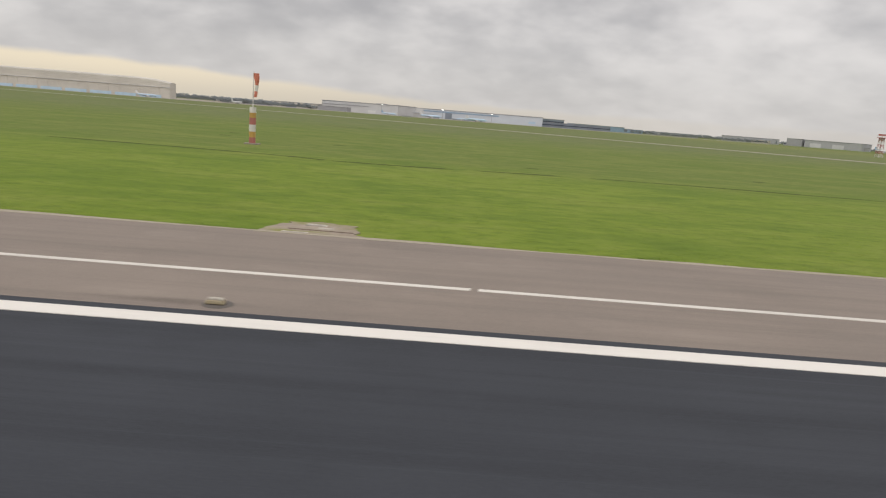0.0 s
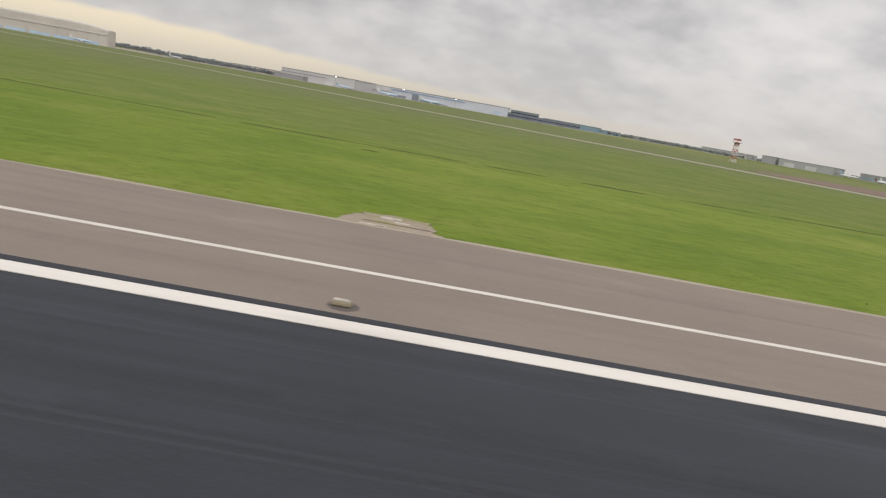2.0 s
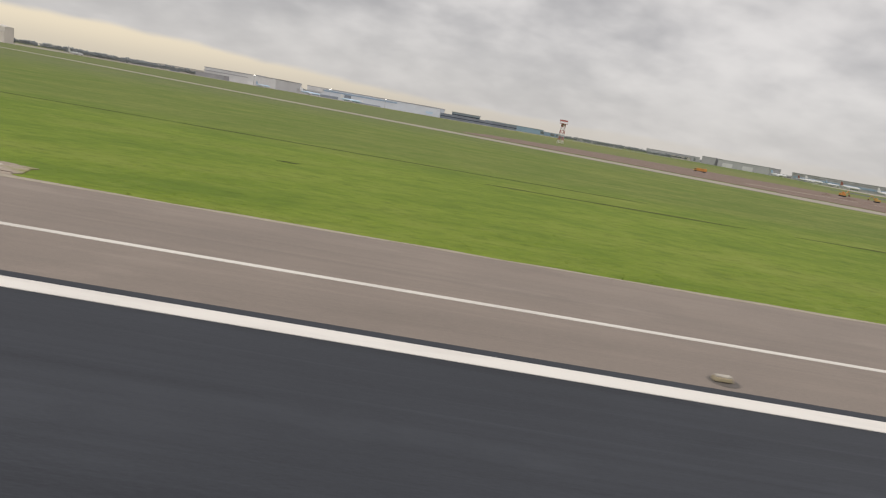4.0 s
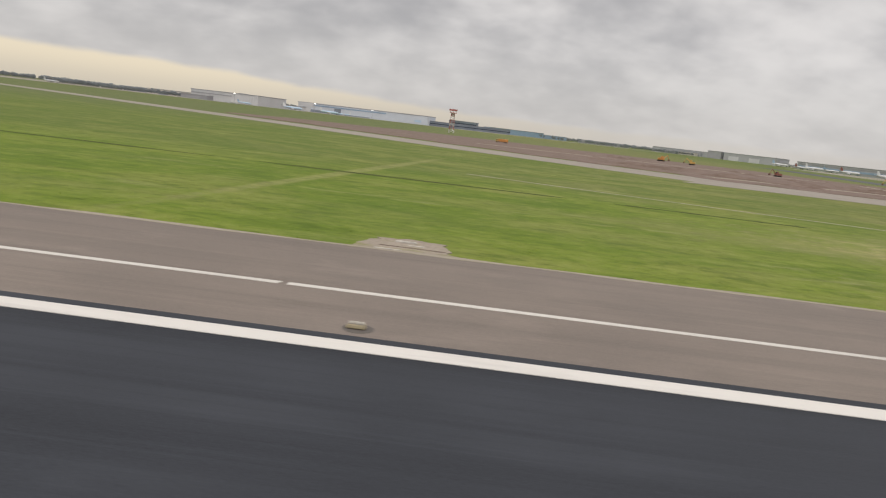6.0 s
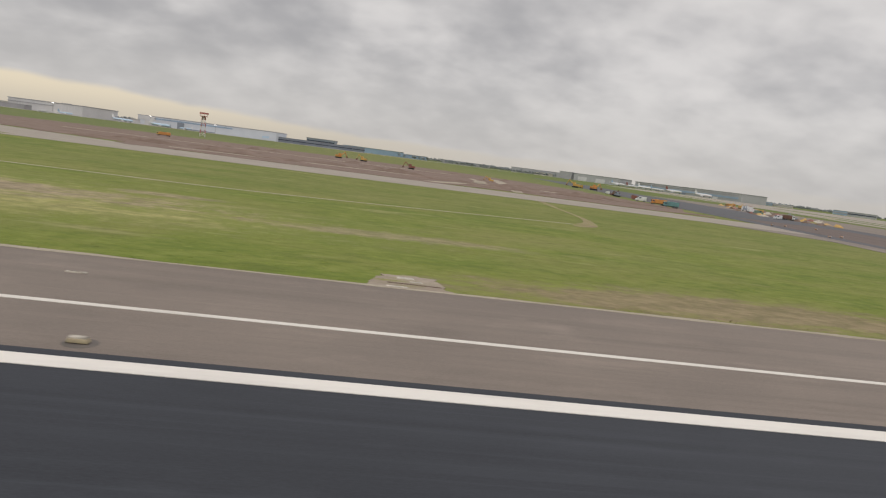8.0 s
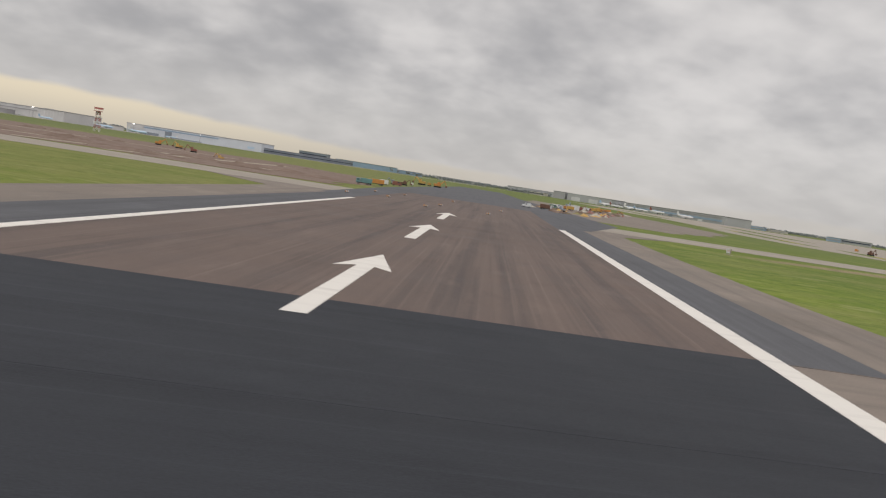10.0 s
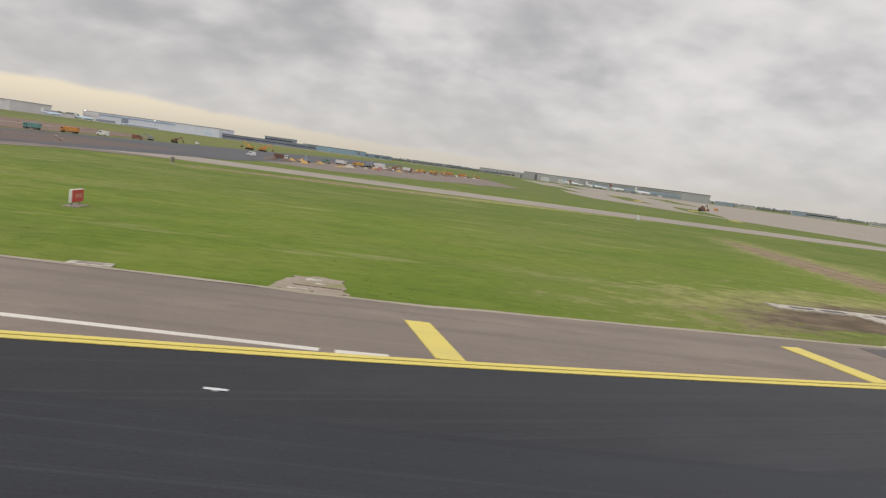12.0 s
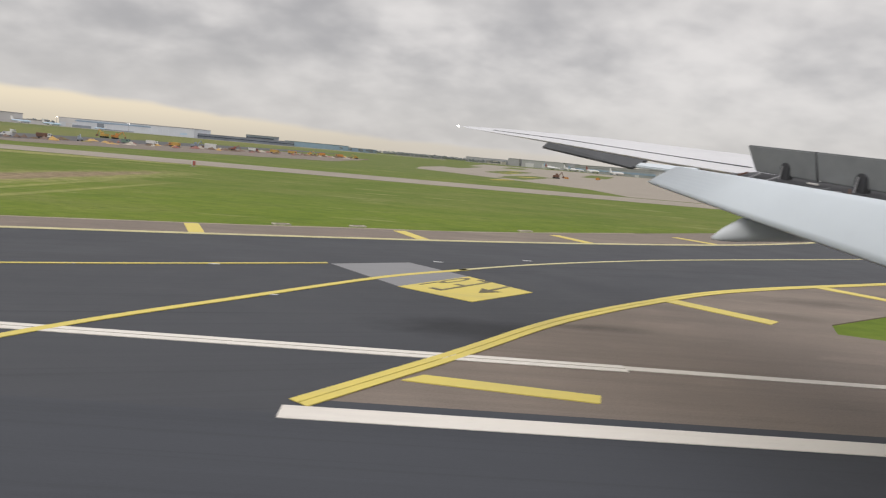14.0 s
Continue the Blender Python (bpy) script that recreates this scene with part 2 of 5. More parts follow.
        shade = k.mix(k.rng(grit, 0.40, 0.62), tuple(v * 0.72 for v in tint), tuple(v * 1.22 for v in tint))
        return k.mix(k.rng(far, 1.15, 0.65, 0.0, amount), c, shade)

    straw, soil, red_soil, dark_soil = (0.345, 0.315, 0.130), (0.310, 0.245, 0.165), (0.265, 0.196, 0.130), (0.140, 0.098, 0.075)
    bright, green = (0.410, 0.385, 0.115), (0.165, 0.205, 0.038)
    for spot in ((253, 27.6, 24, 6.2, -4, 0.75, straw, 0.7), (255, 28.8, 18, 3.0, -3, 0.95, soil, 0.6), (252, 22, 14, 3.0, -14, 0.4, straw),
                 (290.5, 18.3, 8.0, 1.9, 4, 0.75, red_soil, 0.8), (271, 32, 2.6, 0.9, 0, 0.7, soil, 0.6), (271, 24.4, 4.5, 0.6, -3, 0.6, straw, 0.6), (281, 26.4, 5.5, 1.1, 0, 0.6, soil, 0.7), (267.5, 20.5, 1.8, 0.5, 0, 0.7, straw, 0.5), (362.3, 17.6, 1.9, 0.7, 8, 0.75, red_soil), (369.9, 23.6, 2.7, 1.0, -8, 0.8, soil),
                 (361, 23.5, 3.3, 0.35, 10, 0.6, soil)):
        c = worn(c, *spot)
    for spot in ((400, 72, 24, 2.6, 14, 0.75, straw), (388, 68.6, 15, 2.3, 12, 0.85, red_soil, 0.5),
                 (421, 41, 20, 3.2, 81, 0.6, straw), (411.5, 22.6, 10.0, 4.8, 18, 0.7, straw), (420.4, 40.5, 18, 1.8, 81.5, 0.95, red_soil, 0.6), (418.5, 26.5, 4.6, 2.0, 100, 0.9, red_soil, 0.6), (411.6, 21.4, 7.6, 3.2, 17, 0.95, dark_soil, 0.6), (415.8, 23.6, 3.0, 2.6, 30, 0.9, red_soil, 0.7), (408.0, 18.9, 1.6, 0.6, 15, 0.8, green, 0.7), (415.2, 21.2, 1.5, 0.5, 20, 0.7, green, 0.7)):
        c = worn(c, *spot)
    for spot in ((238.0, 22.5, 7.0, 0.6, 90, 0.85, bright, 0.4), (239.4, 23, 7.5, 0.65, 90, 0.85, bright, 0.4),
                 (232.7, 23.5, 7.5, 0.4, -78, 0.45, straw, 0.5), (233.9, 23.8, 7.5, 0.4, -78, 0.45, straw, 0.5),
                 (209.3, 41, 24, 0.5, 82.6, 0.45, straw, 0.5), (426.6, 35, 12, 0.35, 83.7, 0.5, straw, 0.5), (424.1, 33.8, 11, 0.35, 86, 0.5, straw, 0.5)):
        c = worn(c, *spot)
    if blades:
        tone = k.t.nodes.new("ShaderNodeHueSaturation")
        rnd = k.t.nodes.new("ShaderNodeNewGeometry").outputs["Random Per Island"]
        k.t.links.new(k.rng(rnd, 0.0, 1.0, 0.9, 1.5), tone.inputs["Value"])
        k.t.links.new(c, tone.inputs["Color"])
        return k.done(tone.outputs[0])
    c = k.mix(k.rng(fine, 0.48, 0.75, 0.0, 0.40), c, (0.104, 0.138, 0.018))
    return k.done(c, fine, 0.25, 0.03)


def earth_mat(name, a, b, c3):
    k = Mat(name, 0.95, spec=0.15)
    n1, n2, n3 = k.noise(0.25, 5), k.noise(1.6, 5, k.at((0.35, 1, 1))), k.noise(9, 4)
    c = k.mix(k.rng(n1, 0.35, 0.65), a, b)
    c = k.mix(k.rng(n2, 0.5, 0.75, 0.0, 0.7), c, c3)
    c = k.mix(k.rng(n3, 0.4, 0.75, 0.0, 0.4), c, tuple(v * 0.55 for v in a))
    return k.done(c, n3, 0.6, 0.05)


def worn_mat(name, a, b, amount):
    """Bare soil with grass growing through it."""
    k = Mat(name, 0.95, spec=0.15)
    n1, n2, n3 = k.noise(0.5, 5, k.at((0.6, 1, 1))), k.noise(1.5, 6, k.at((0.4, 1, 1))), k.noise(10, 4)
    c = k.mix(k.rng(n1, 0.35, 0.65), a, b)
    c = k.mix(k.rng(n2, 0.5 - amount * 0.2, 0.68, 0.0, 0.85), c, (0.230, 0.235, 0.060))
    c = k.mix(k.rng(n3, 0.45, 0.75, 0.0, 0.45), c, tuple(v * 0.5 for v in a))
    return k.done(c, n3, 0.4, 0.04)


def leaf_mat():
    k = Mat("hazed_far_foliage", 0.9, spec=0.2)
    rnd = k.t.nodes.new("ShaderNodeNewGeometry").outputs["Random Per Island"]
    # pale blue-grey range: distance haze put into the leaf colours
    return k.done(k.mix(rnd, (0.205, 0.225, 0.228), (0.285, 0.305, 0.305)))


M_GRASS, M_BLADE, M_LEAF = grass_mat("mown_grass"), grass_mat("grass_blades", True), leaf_mat()
M_RUNWAY = asphalt_mat("dark_runway_asphalt", (0.022, 0.0245, 0.030), (0.043, 0.046, 0.053), (0.012, 0.0135, 0.017), 0.0, 0.85, 0.60, 1.1, (), 0.26)
M_EXIT = asphalt_mat("greyer_exit_asphalt", (0.024, 0.026, 0.031), (0.048, 0.050, 0.055), (0.013, 0.0145, 0.018), radians(16), 0.9, 0.62, 1.1, ((445.0, 13.6, 2.0, 0.8, 0.7),), 0.30)
M_SHOULDER = asphalt_mat("aged_shoulder_asphalt", (0.156, 0.127, 0.103), (0.226, 0.186, 0.153), (0.108, 0.088, 0.073), 0.0, 0.7, 0.0, 1.6,
                         ((447.0, 14.5, 1.3, 0.35, 0.85), (455.0, 19.4, 2.6, 0.75, 0.7), (452.6, 17.2, 1.2, 0.5, 0.45), (372.9, 10.7, 0.35, 1.0, 0.4), (374.6, 10.1, 0.5, 0.15, 0.45),
                          (345.5, 12.0, 2.5, 1.0, 0.3), (357.5, 15.2, 1.4, 0.5, 0.35), (-4.0, 9.9, 1.3, 0.18, 0.5)), 0.11, 0.20)
M_OLDRWY = asphalt_mat("brown_worn_asphalt", (0.102, 0.074, 0.061), (0.140, 0.104, 0.086), (0.040, 0.035, 0.036), radians(82.4), 1.0, 0.0, 0.8, (), 0.42)
M_GREYRWY = asphalt_mat("grey_asphalt", (0.067, 0.067, 0.071), (0.100, 0.100, 0.105), (0.046, 0.046, 0.049), radians(82.4), 0.8, 0.0, 1.0, (), 0.30)
M_CROSSEDGE = asphalt_mat("aged_crossing_asphalt", (0.150, 0.124, 0.101), (0.226, 0.188, 0.155), (0.098, 0.081, 0.068), radians(82.4), 0.75, 0.0, 1.2, ((354.5, 24.0, 1.2, 3.5, 0.35), (357.0, 19.0, 0.8, 1.2, 0.5)), 0.14)
M_TAXI = asphalt_mat("pale_taxiway_asphalt", (0.255, 0.222, 0.180), (0.320, 0.282, 0.232), (0.200, 0.172, 0.140), 0.0, 0.4)
M_PATCH = asphalt_mat("dark_repair_asphalt", (0.085, 0.078, 0.074), (0.115, 0.105, 0.099), (0.066, 0.060, 0.058), 0.0, 0.4)
M_SCUFF = asphalt_mat("scraped_asphalt", (0.125, 0.12, 0.12), (0.21, 0.205, 0.20), (0.09, 0.09, 0.09), 0.3, 0.5)
M_STAIN = asphalt_mat("stained_asphalt", (0.125, 0.104, 0.090), (0.150, 0.124, 0.106), (0.100, 0.084, 0.073), 0.0, 0.5)
M_WHITE = paint_mat("white_runway_paint", (0.72, 0.68, 0.61), (0.42, 0.38, 0.34), 0.45)
M_THIN = paint_mat("worn_white_paint", (0.64, 0.60, 0.53), (0.34, 0.30, 0.26), 0.55)
M_YELLOW = paint_mat("yellow_taxi_paint", (0.66, 0.54, 0.125), (0.42, 0.37, 0.17), 0.4)
M_PALEYEL = paint_mat("pale_yellow_paint", (0.62, 0.56, 0.30), (0.38, 0.35, 0.24), 0.5)
M_BLACK = plain_mat("black_paint", (0.022, 0.022, 0.024), 0.7)
M_SIGNINK = paint_mat("worn_black_paint", (0.110, 0.092, 0.050), (0.30, 0.25, 0.09), 0.7)
M_GREYPAINT = paint_mat("grey_covering_paint", (0.23, 0.23, 0.235), (0.15, 0.15, 0.15), 0.4)
M_EARTH = earth_mat("bare_brown_earth", (0.180, 0.128, 0.100), (0.245, 0.182, 0.148), (0.300, 0.240, 0.198))
M_DIRT = worn_mat("trampled_dirt", (0.135, 0.095, 0.072), (0.195, 0.145, 0.110), -0.25)
M_STRIP = worn_mat("dry_straw_and_soil", (0.255, 0.195, 0.130), (0.335, 0.285, 0.165), 0.25)
M_YELGRASS = earth_mat("yellowed_dry_grass", (0.40, 0.33, 0.085), (0.47, 0.39, 0.12), (0.30, 0.28, 0.07))
M_SAND = earth_mat("pale_sand_track", (0.35, 0.305, 0.235), (0.42, 0.37, 0.29), (0.28, 0.24, 0.18))
M_TRACK = earth_mat("dark_wheel_rut", (0.062, 0.080, 0.018), (0.082, 0.102, 0.024), (0.090, 0.090, 0.038))
M_RUTDARK = earth_mat("dark_ditch_soil", (0.045, 0.050, 0.022), (0.060, 0.062, 0.030), (0.075, 0.070, 0.040))
M_CONCRETE = plain_mat("light_concrete", (0.28, 0.24, 0.20), 0.85, 0, 0.3)
M_SLAB = plain_mat("whitened_slab", (0.47, 0.425, 0.355), 0.85, 0, 0.45, 4.0)
M_HANGAR = plain_mat("white_cladding", (0.58, 0.62, 0.67), 0.6, 0, 0.06, 0.05)
M_HANGARB = plain_mat("warm_grey_cladding", (0.58, 0.58, 0.58), 0.6, 0, 0.08, 0.05)
M_FARGREY = plain_mat("pale_grey_concrete_wall", (0.40, 0.405, 0.41), 0.7, 0, 0.10, 0.05)
M_BEIGE = plain_mat("beige_cladding", (0.57, 0.535, 0.475), 0.7, 0, 0.10, 0.05)
M_ROOF = plain_mat("grey_roof_sheet", (0.36, 0.36, 0.37), 0.7, 0, 0.12, 0.05)
M_BLUEGREY = plain_mat("blue_grey_panel", (0.30, 0.40, 0.52), 0.5, 0, 0.15, 0.05)
M_BLUE = plain_mat("sky_blue_panel", (0.30, 0.42, 0.54), 0.5, 0, 0.12, 0.05)
M_PALEBLUE = plain_mat("pale_blue_paint", (0.46, 0.60, 0.72), 0.35, 0, 0.08, 0.2)
# slate lightened, with distance haze mixed into its base colour
M_DARK = plain_mat("hazed_slate_panel", (0.25, 0.285, 0.33), 0.6, 0, 0.2, 0.05)
M_GLASS = plain_mat("dark_window_glass", (0.05, 0.07, 0.10), 0.15, 0, 0.1, 0.1)
# machine paints are muted: some distance haze sits in their colours
M_ORANGE = plain_mat("orange_machine_paint", (0.54, 0.24, 0.06), 0.5)
M_AMBER = plain_mat("amber_machine_paint", (0.50, 0.31, 0.08), 0.5)
M_RED = plain_mat("red_enamel", (0.26, 0.10, 0.075), 0.45)
M_SIGNRED = plain_mat("red_sign_face", (0.52, 0.05, 0.05), 0.4)
M_SIGNPINK = plain_mat("pale_pink_symbol", (0.60, 0.32, 0.31), 0.5)
M_SIGNYEL = plain_mat("yellow_sign_face", (0.75, 0.58, 0.05), 0.4)
M_TEAL = plain_mat("teal_truck_paint", (0.13, 0.27, 0.26), 0.45)
M_GREEN = plain_mat("green_machine_paint", (0.16, 0.24, 0.19), 0.5)
M_VANWHITE = plain_mat("white_vehicle_paint", (0.68, 0.68, 0.67), 0.4)
M_RUBBER = plain_mat("black_rubber", (0.025, 0.025, 0.026), 0.9)
M_STEEL = plain_mat("galvanised_steel", (0.33, 0.33, 0.34), 0.5, 0.6)
M_TOWERRED = plain_mat("faded_red_tower_paint", (0.42, 0.15, 0.13), 0.6)
M_SOCK = plain_mat("faded_orange_cloth", (0.62, 0.20, 0.14), 0.9, 0, 0.2, 3.0)
M_BROWNM = plain_mat("rusty_brown_paint", (0.16, 0.085, 0.058), 0.7)
M_MASTWHITE = plain_mat("white_mast_paint", (0.66, 0.63, 0.60), 0.6)
M_WING = plain_mat("pale_grey_wing_paint", (0.60, 0.655, 0.69), 0.35, 0, 0.05, 0.6)
M_WINGTOP = plain_mat("light_grey_wing_skin", (0.62, 0.62, 0.63), 0.4, 0, 0.05, 0.8)
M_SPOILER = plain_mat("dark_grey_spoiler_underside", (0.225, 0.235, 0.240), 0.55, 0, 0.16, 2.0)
M_WINGDARK = plain_mat("dark_wing_gap_shade", (0.045, 0.046, 0.05), 0.7, 0, 0.3, 3.0)
M_FLAPDARK = plain_mat("shaded_flap_underside", (0.060, 0.063, 0.067), 0.5, 0, 0.15, 1.5)
M_FAIRING = plain_mat("grey_fairing_paint", (0.60, 0.63, 0.65), 0.35, 0, 0.05, 1.0)
glow = bpy.data.materials.new("white_lamp_glow")
glow.use_nodes = True
glow.node_tree.nodes["Principled BSDF"].inputs["Emission Color"].default_value = (1, 0.96, 0.88, 1)
glow.node_tree.nodes["Principled BSDF"].inputs["Emission Strength"].default_value = 4.0


# ---- building blocks ----
def part(name, bm, material, parent=None, label=""):
    me = bpy.data.meshes.new(name)
    bmesh.ops.recalc_face_normals(bm, faces=bm.faces)
    bm.to_mesh(me)
    bm.free()
    for m in (material if isinstance(material, (list, tuple)) else [material]):
        me.materials.append(m)
    ob = new(name, me)
    if parent is not None:
        ob.parent = parent
    if label:
        ob["label"] = label
    return ob


def thing(name, x, y, z=0.0, turn=0.0, label="", category="", group="", kind=""):
    ob = new(name)
    ob.empty_display_size = 0.2
    ob.matrix_world = pose(x, y, z, 0, 0, turn)
    return tagged(ob, label, category, group, kind)


def prism(bm, pts, z0, z1):
    """An upright prism over a polygon."""
    a = [bm.verts.new((x, y, z0)) for x, y in pts]
    b = [bm.verts.new((x, y, z1)) for x, y in pts]
    n = len(pts)
    bm.faces.new(b)
    bm.faces.new(a[::-1])
    for i in range(n):
        j = (i + 1) % n
        bm.faces.new((a[i], a[j], b[j], b[i]))


def slab(name, pts, z1, material, label="", category="", kind="structure", z0=-0.25, parent=None):
    bm = bmesh.new()
    prism(bm, pts, z0, z1)
    return tagged(part(name, bm, material, parent), label, category, "", kind)


def rough(pts, step, amp, seed=0):
    """The polygon with its edges broken up unevenly."""
    out = []
    for i, p in enumerate(pts):
        q = pts[(i + 1) % len(pts)]
        length = math.hypot(q[0] - p[0], q[1] - p[1])
        k = max(1, int(length / step))
        for j in range(k):
            t = j / k
            x, y = p[0] + (q[0] - p[0]) * t, p[1] + (q[1] - p[1]) * t
            v = Vector((x / step * 0.6, y / step * 0.6, seed))
            out.append((x + amp * noise.noise(v), y + amp * noise.noise(v + Vector((7.3, 1.1, 3.0)))))
    return out


def smooth(pts, per=8):
    """A Catmull-Rom curve through the points."""
    p = [pts[0]] + list(pts) + [pts[-1]]
    out = []
    for i in range(1, len(p) - 2):
        a, b, c, d = (np.array(q, float) for q in p[i - 1:i + 3])
        for k in range(per):
            t = k / per
            out.append(tuple(0.5 * (2 * b + (c - a) * t + (2 * a - 5 * b + 4 * c - d) * t * t + (3 * b - a - 3 * c + d) * t ** 3)))
    out.append(tuple(pts[-1]))
    return out


def ribbon_bm(bm, pts, w, z0, z1, shift=0.0):
    """A flat band of width w along a line; shift moves it to the line's left."""
    left, right = [], []
    for i, q in enumerate(pts):
        a, b = np.array(pts[max(0, i - 1)], float), np.array(pts[min(len(pts) - 1, i + 1)], float)
        d = (b - a) / max(1e-6, np.linalg.norm(b - a))
        nrm = np.array((-d[1], d[0]))
        ww = w[i] if isinstance(w, (list, tuple)) else w
        left.append(np.array(q) + nrm * (shift + ww / 2))
        right.append(np.array(q) + nrm * (shift - ww / 2))
    vs = [[bm.verts.new((p[0], p[1], z)) for p in row] for z in (z1, z0) for row in (left, right)]
    lt, rt, lb, rb = vs
    for i in range(len(pts) - 1):
        bm.faces.new((lt[i], rt[i], rt[i + 1], lt[i + 1]))
        bm.faces.new((lb[i + 1], rb[i + 1], rb[i], lb[i]))
        bm.faces.new((lt[i], lt[i + 1], lb[i + 1], lb[i]))
        bm.faces.new((rt[i + 1], rt[i], rb[i], rb[i + 1]))
    bm.faces.new((lt[0], lb[0], rb[0], rt[0]))
    bm.faces.new((lt[-1], rt[-1], rb[-1], lb[-1]))


def ribbon(name, pts, w, z1, material, label="", category="", shift=0.0, z0=None):
    bm = bmesh.new()
    ribbon_bm(bm, pts, w, z1 - 0.012 if z0 is None else z0, z1, shift)
    return tagged(part(name, bm, material), label, category, "", "structure")


def box(bm, x0, x1, y0, y1, z0, z1, bevel=0.0, taper=1.0):
    """A block; taper narrows its top along x and y."""
    cx_, cy_ = (x0 + x1) / 2, (y0 + y1) / 2
    co = []
    for z, s in ((z0, 1.0), (z1, taper)):
        for x, y in ((x0, y0), (x1, y0), (x1, y1), (x0, y1)):
            co.append(bm.verts.new((cx_ + (x - cx_) * s, cy_ + (y - cy_) * s, z)))
    fs = [bm.faces.new([co[i] for i in f]) for f in ((3, 2, 1, 0), (4, 5, 6, 7), (0, 1, 5, 4), (1, 2, 6, 5), (2, 3, 7, 6), (3, 0, 4, 7))]
    if bevel:
        es = list({e for f in fs for e in f.edges})
        bmesh.ops.bevel(bm, geom=es, offset=bevel, segments=2, affect="EDGES", profile=0.5)


def tube(bm, p, q, r, r2=None, n=8):
    """A round bar from p to q."""
    p, q = Vector(p), Vector(q)
    m = Matrix.Translation((p + q) / 2) @ (q - p).to_track_quat("Z", "Y").to_matrix().to_4x4()
    bmesh.ops.create_cone(bm, cap_ends=True, segments=n, radius1=r, radius2=r if r2 is None else r2, depth=(q - p).length, matrix=m)


def mk(fn, *args, **kw):
    bm = bmesh.new()
    fn(bm, *args, **kw)
    return bm


def loft(bm, rings, close=True):
    vs = [[bm.verts.new(c) for c in r] for r in rings]
    n = len(rings[0])
    for a, b in zip(vs, vs[1:]):
        for i in range(n if close else n - 1):
            j = (i + 1) % n
            bm.faces.new((a[i], a[j], b[j], b[i]))
    if close:
        bm.faces.new(vs[0][::-1])
        bm.faces.new(vs[-1])


# ---- ground and pavements ----
EDGE = smooth([(-500, 16.11), (300, 16.11), (387, 15.95), (396, 16.15), (403.4, 17.0), (410, 17.9), (415.4, 19.4), (421.0, 20.9), (426.2, 22.65), (430, 24.1), (436.4, 26.6), (440.7, 28.6), (448, 32.1), (461.5, 41.5), (480, 56), (497, 74)], 6)
EXIT_L = smooth([(379.25, 9.12), (382.5, 9.72), (389.5, 10.85), (395.8, 11.8), (404.4, 13.5), (412.9, 15.4), (421.0, 17.85), (428.2, 20.45), (436.8, 23.7), (444.5, 26.85), (449.9, 29.4), (456, 32.6), (460, 35.0), (465.1, 38.65), (470, 42.8), (488, 60), (500, 74)], 6)
EXIT_R = smooth([(441.86, 9.4), (443.95, 11.9), (445.85, 14.33), (447.47, 16.05), (449.43, 17.85), (451.75, 19.75), (454.25, 21.32), (456.98, 22.8), (460.5, 24.65), (469.5, 29.5), (484, 42), (505, 68), (509, 74)], 6)


def cross_x(y, off=0.0):
    """Where a line along the crossing runway lies, off metres beyond its right edge line."""
    return 348.2 + 0.1335 * (y - 9.1) + off


bm = bmesh.new()
grid = [[bm.verts.new((x, y, 0.0)) for x in (-4500, -1500, -600, -100, 200, 400, 500, 700, 1500, 4600)] for y in (-4500, -800, -100, 0, 30, 100, 300, 900, 2000, 4600)]
for r0, r1 in zip(grid, grid[1:]):
    for i in range(len(r0) - 1):
        bm.faces.new((r0[i], r0[i + 1], r1[i + 1], r1[i]))
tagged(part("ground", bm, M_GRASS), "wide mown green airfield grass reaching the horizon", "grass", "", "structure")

slab("runway", [(-600, -17), (900, -17), (900, 9.50), (441.7, 9.50), (441.7, 9.0), (379.2, 9.0), (379.2, 9.50), (-600, 9.50)], 0.030, M_RUNWAY, "dark new asphalt runway with streaked rubber", "runway")
slab("runway_shoulder", [(-600, 9.49), (cross_x(9.5, -20.5), 9.49), (cross_x(16.1, -20.4), 16.11), (-600, 16.11)], 0.022, M_SHOULDER, "brown-grey weathered asphalt runway shoulder", "shoulder")
tail = [p for p in EDGE if p[0] > 356]
slab("exit_shoulder", [(cross_x(9.6, 0.3), 9.49), (381, 9.49)] + [(x + 0.1, y - 0.1) for x, y in EXIT_L if x > 382] + [p for p in tail][::-1] + [(357.2, 16.0), (cross_x(16, 0.3), 16.0)], 0.022, M_SHOULDER, "brown-grey asphalt shoulder along the exit taxiway", "shoulder")
slab("exit_taxiway", [(379.2, 9.0)] + EXIT_L[1:] + [(509, 74)] + EXIT_R[::-1] + [(441.7, 9.0)], 0.0301, M_EXIT, "dark asphalt exit taxiway curving off the runway", "taxiway")
slab("fork_shoulder", [(442.2, 9.49)] + [(x + 0.15, y - 0.05) for x, y in EXIT_R if x > 442 and y < 42] + [(487, 41), (474, 29), (463, 22.5), (456.5, 18.6), (453.4, 16.6), (452.9, 15.6), (455, 14.9), (470, 14.6), (900, 14.6), (900, 9.49)], 0.026, M_SHOULDER, "brown-grey asphalt fillet beside the exit taxiway", "shoulder")
# crossing runway
VERGE = [(x + 0.14 * noise.noise(Vector((y * 0.6, 3.0, 0))), y) for x, y in smooth([(357.3, 15.9), (357.45, 20.7), (357.75, 24.5), (358.0, 28.6), (358.7, 34.5), (360.1, 46), (361.6, 57), (363.2, 68)], 7)]
slab("crossing_runway", [(cross_x(16, -20.2), 16.0), (cross_x(16), 16.0), (cross_x(112), 112), (cross_x(112, -20.2), 112)], 0.030, M_OLDRWY, "brown worn grooved asphalt crossing runway", "runway")
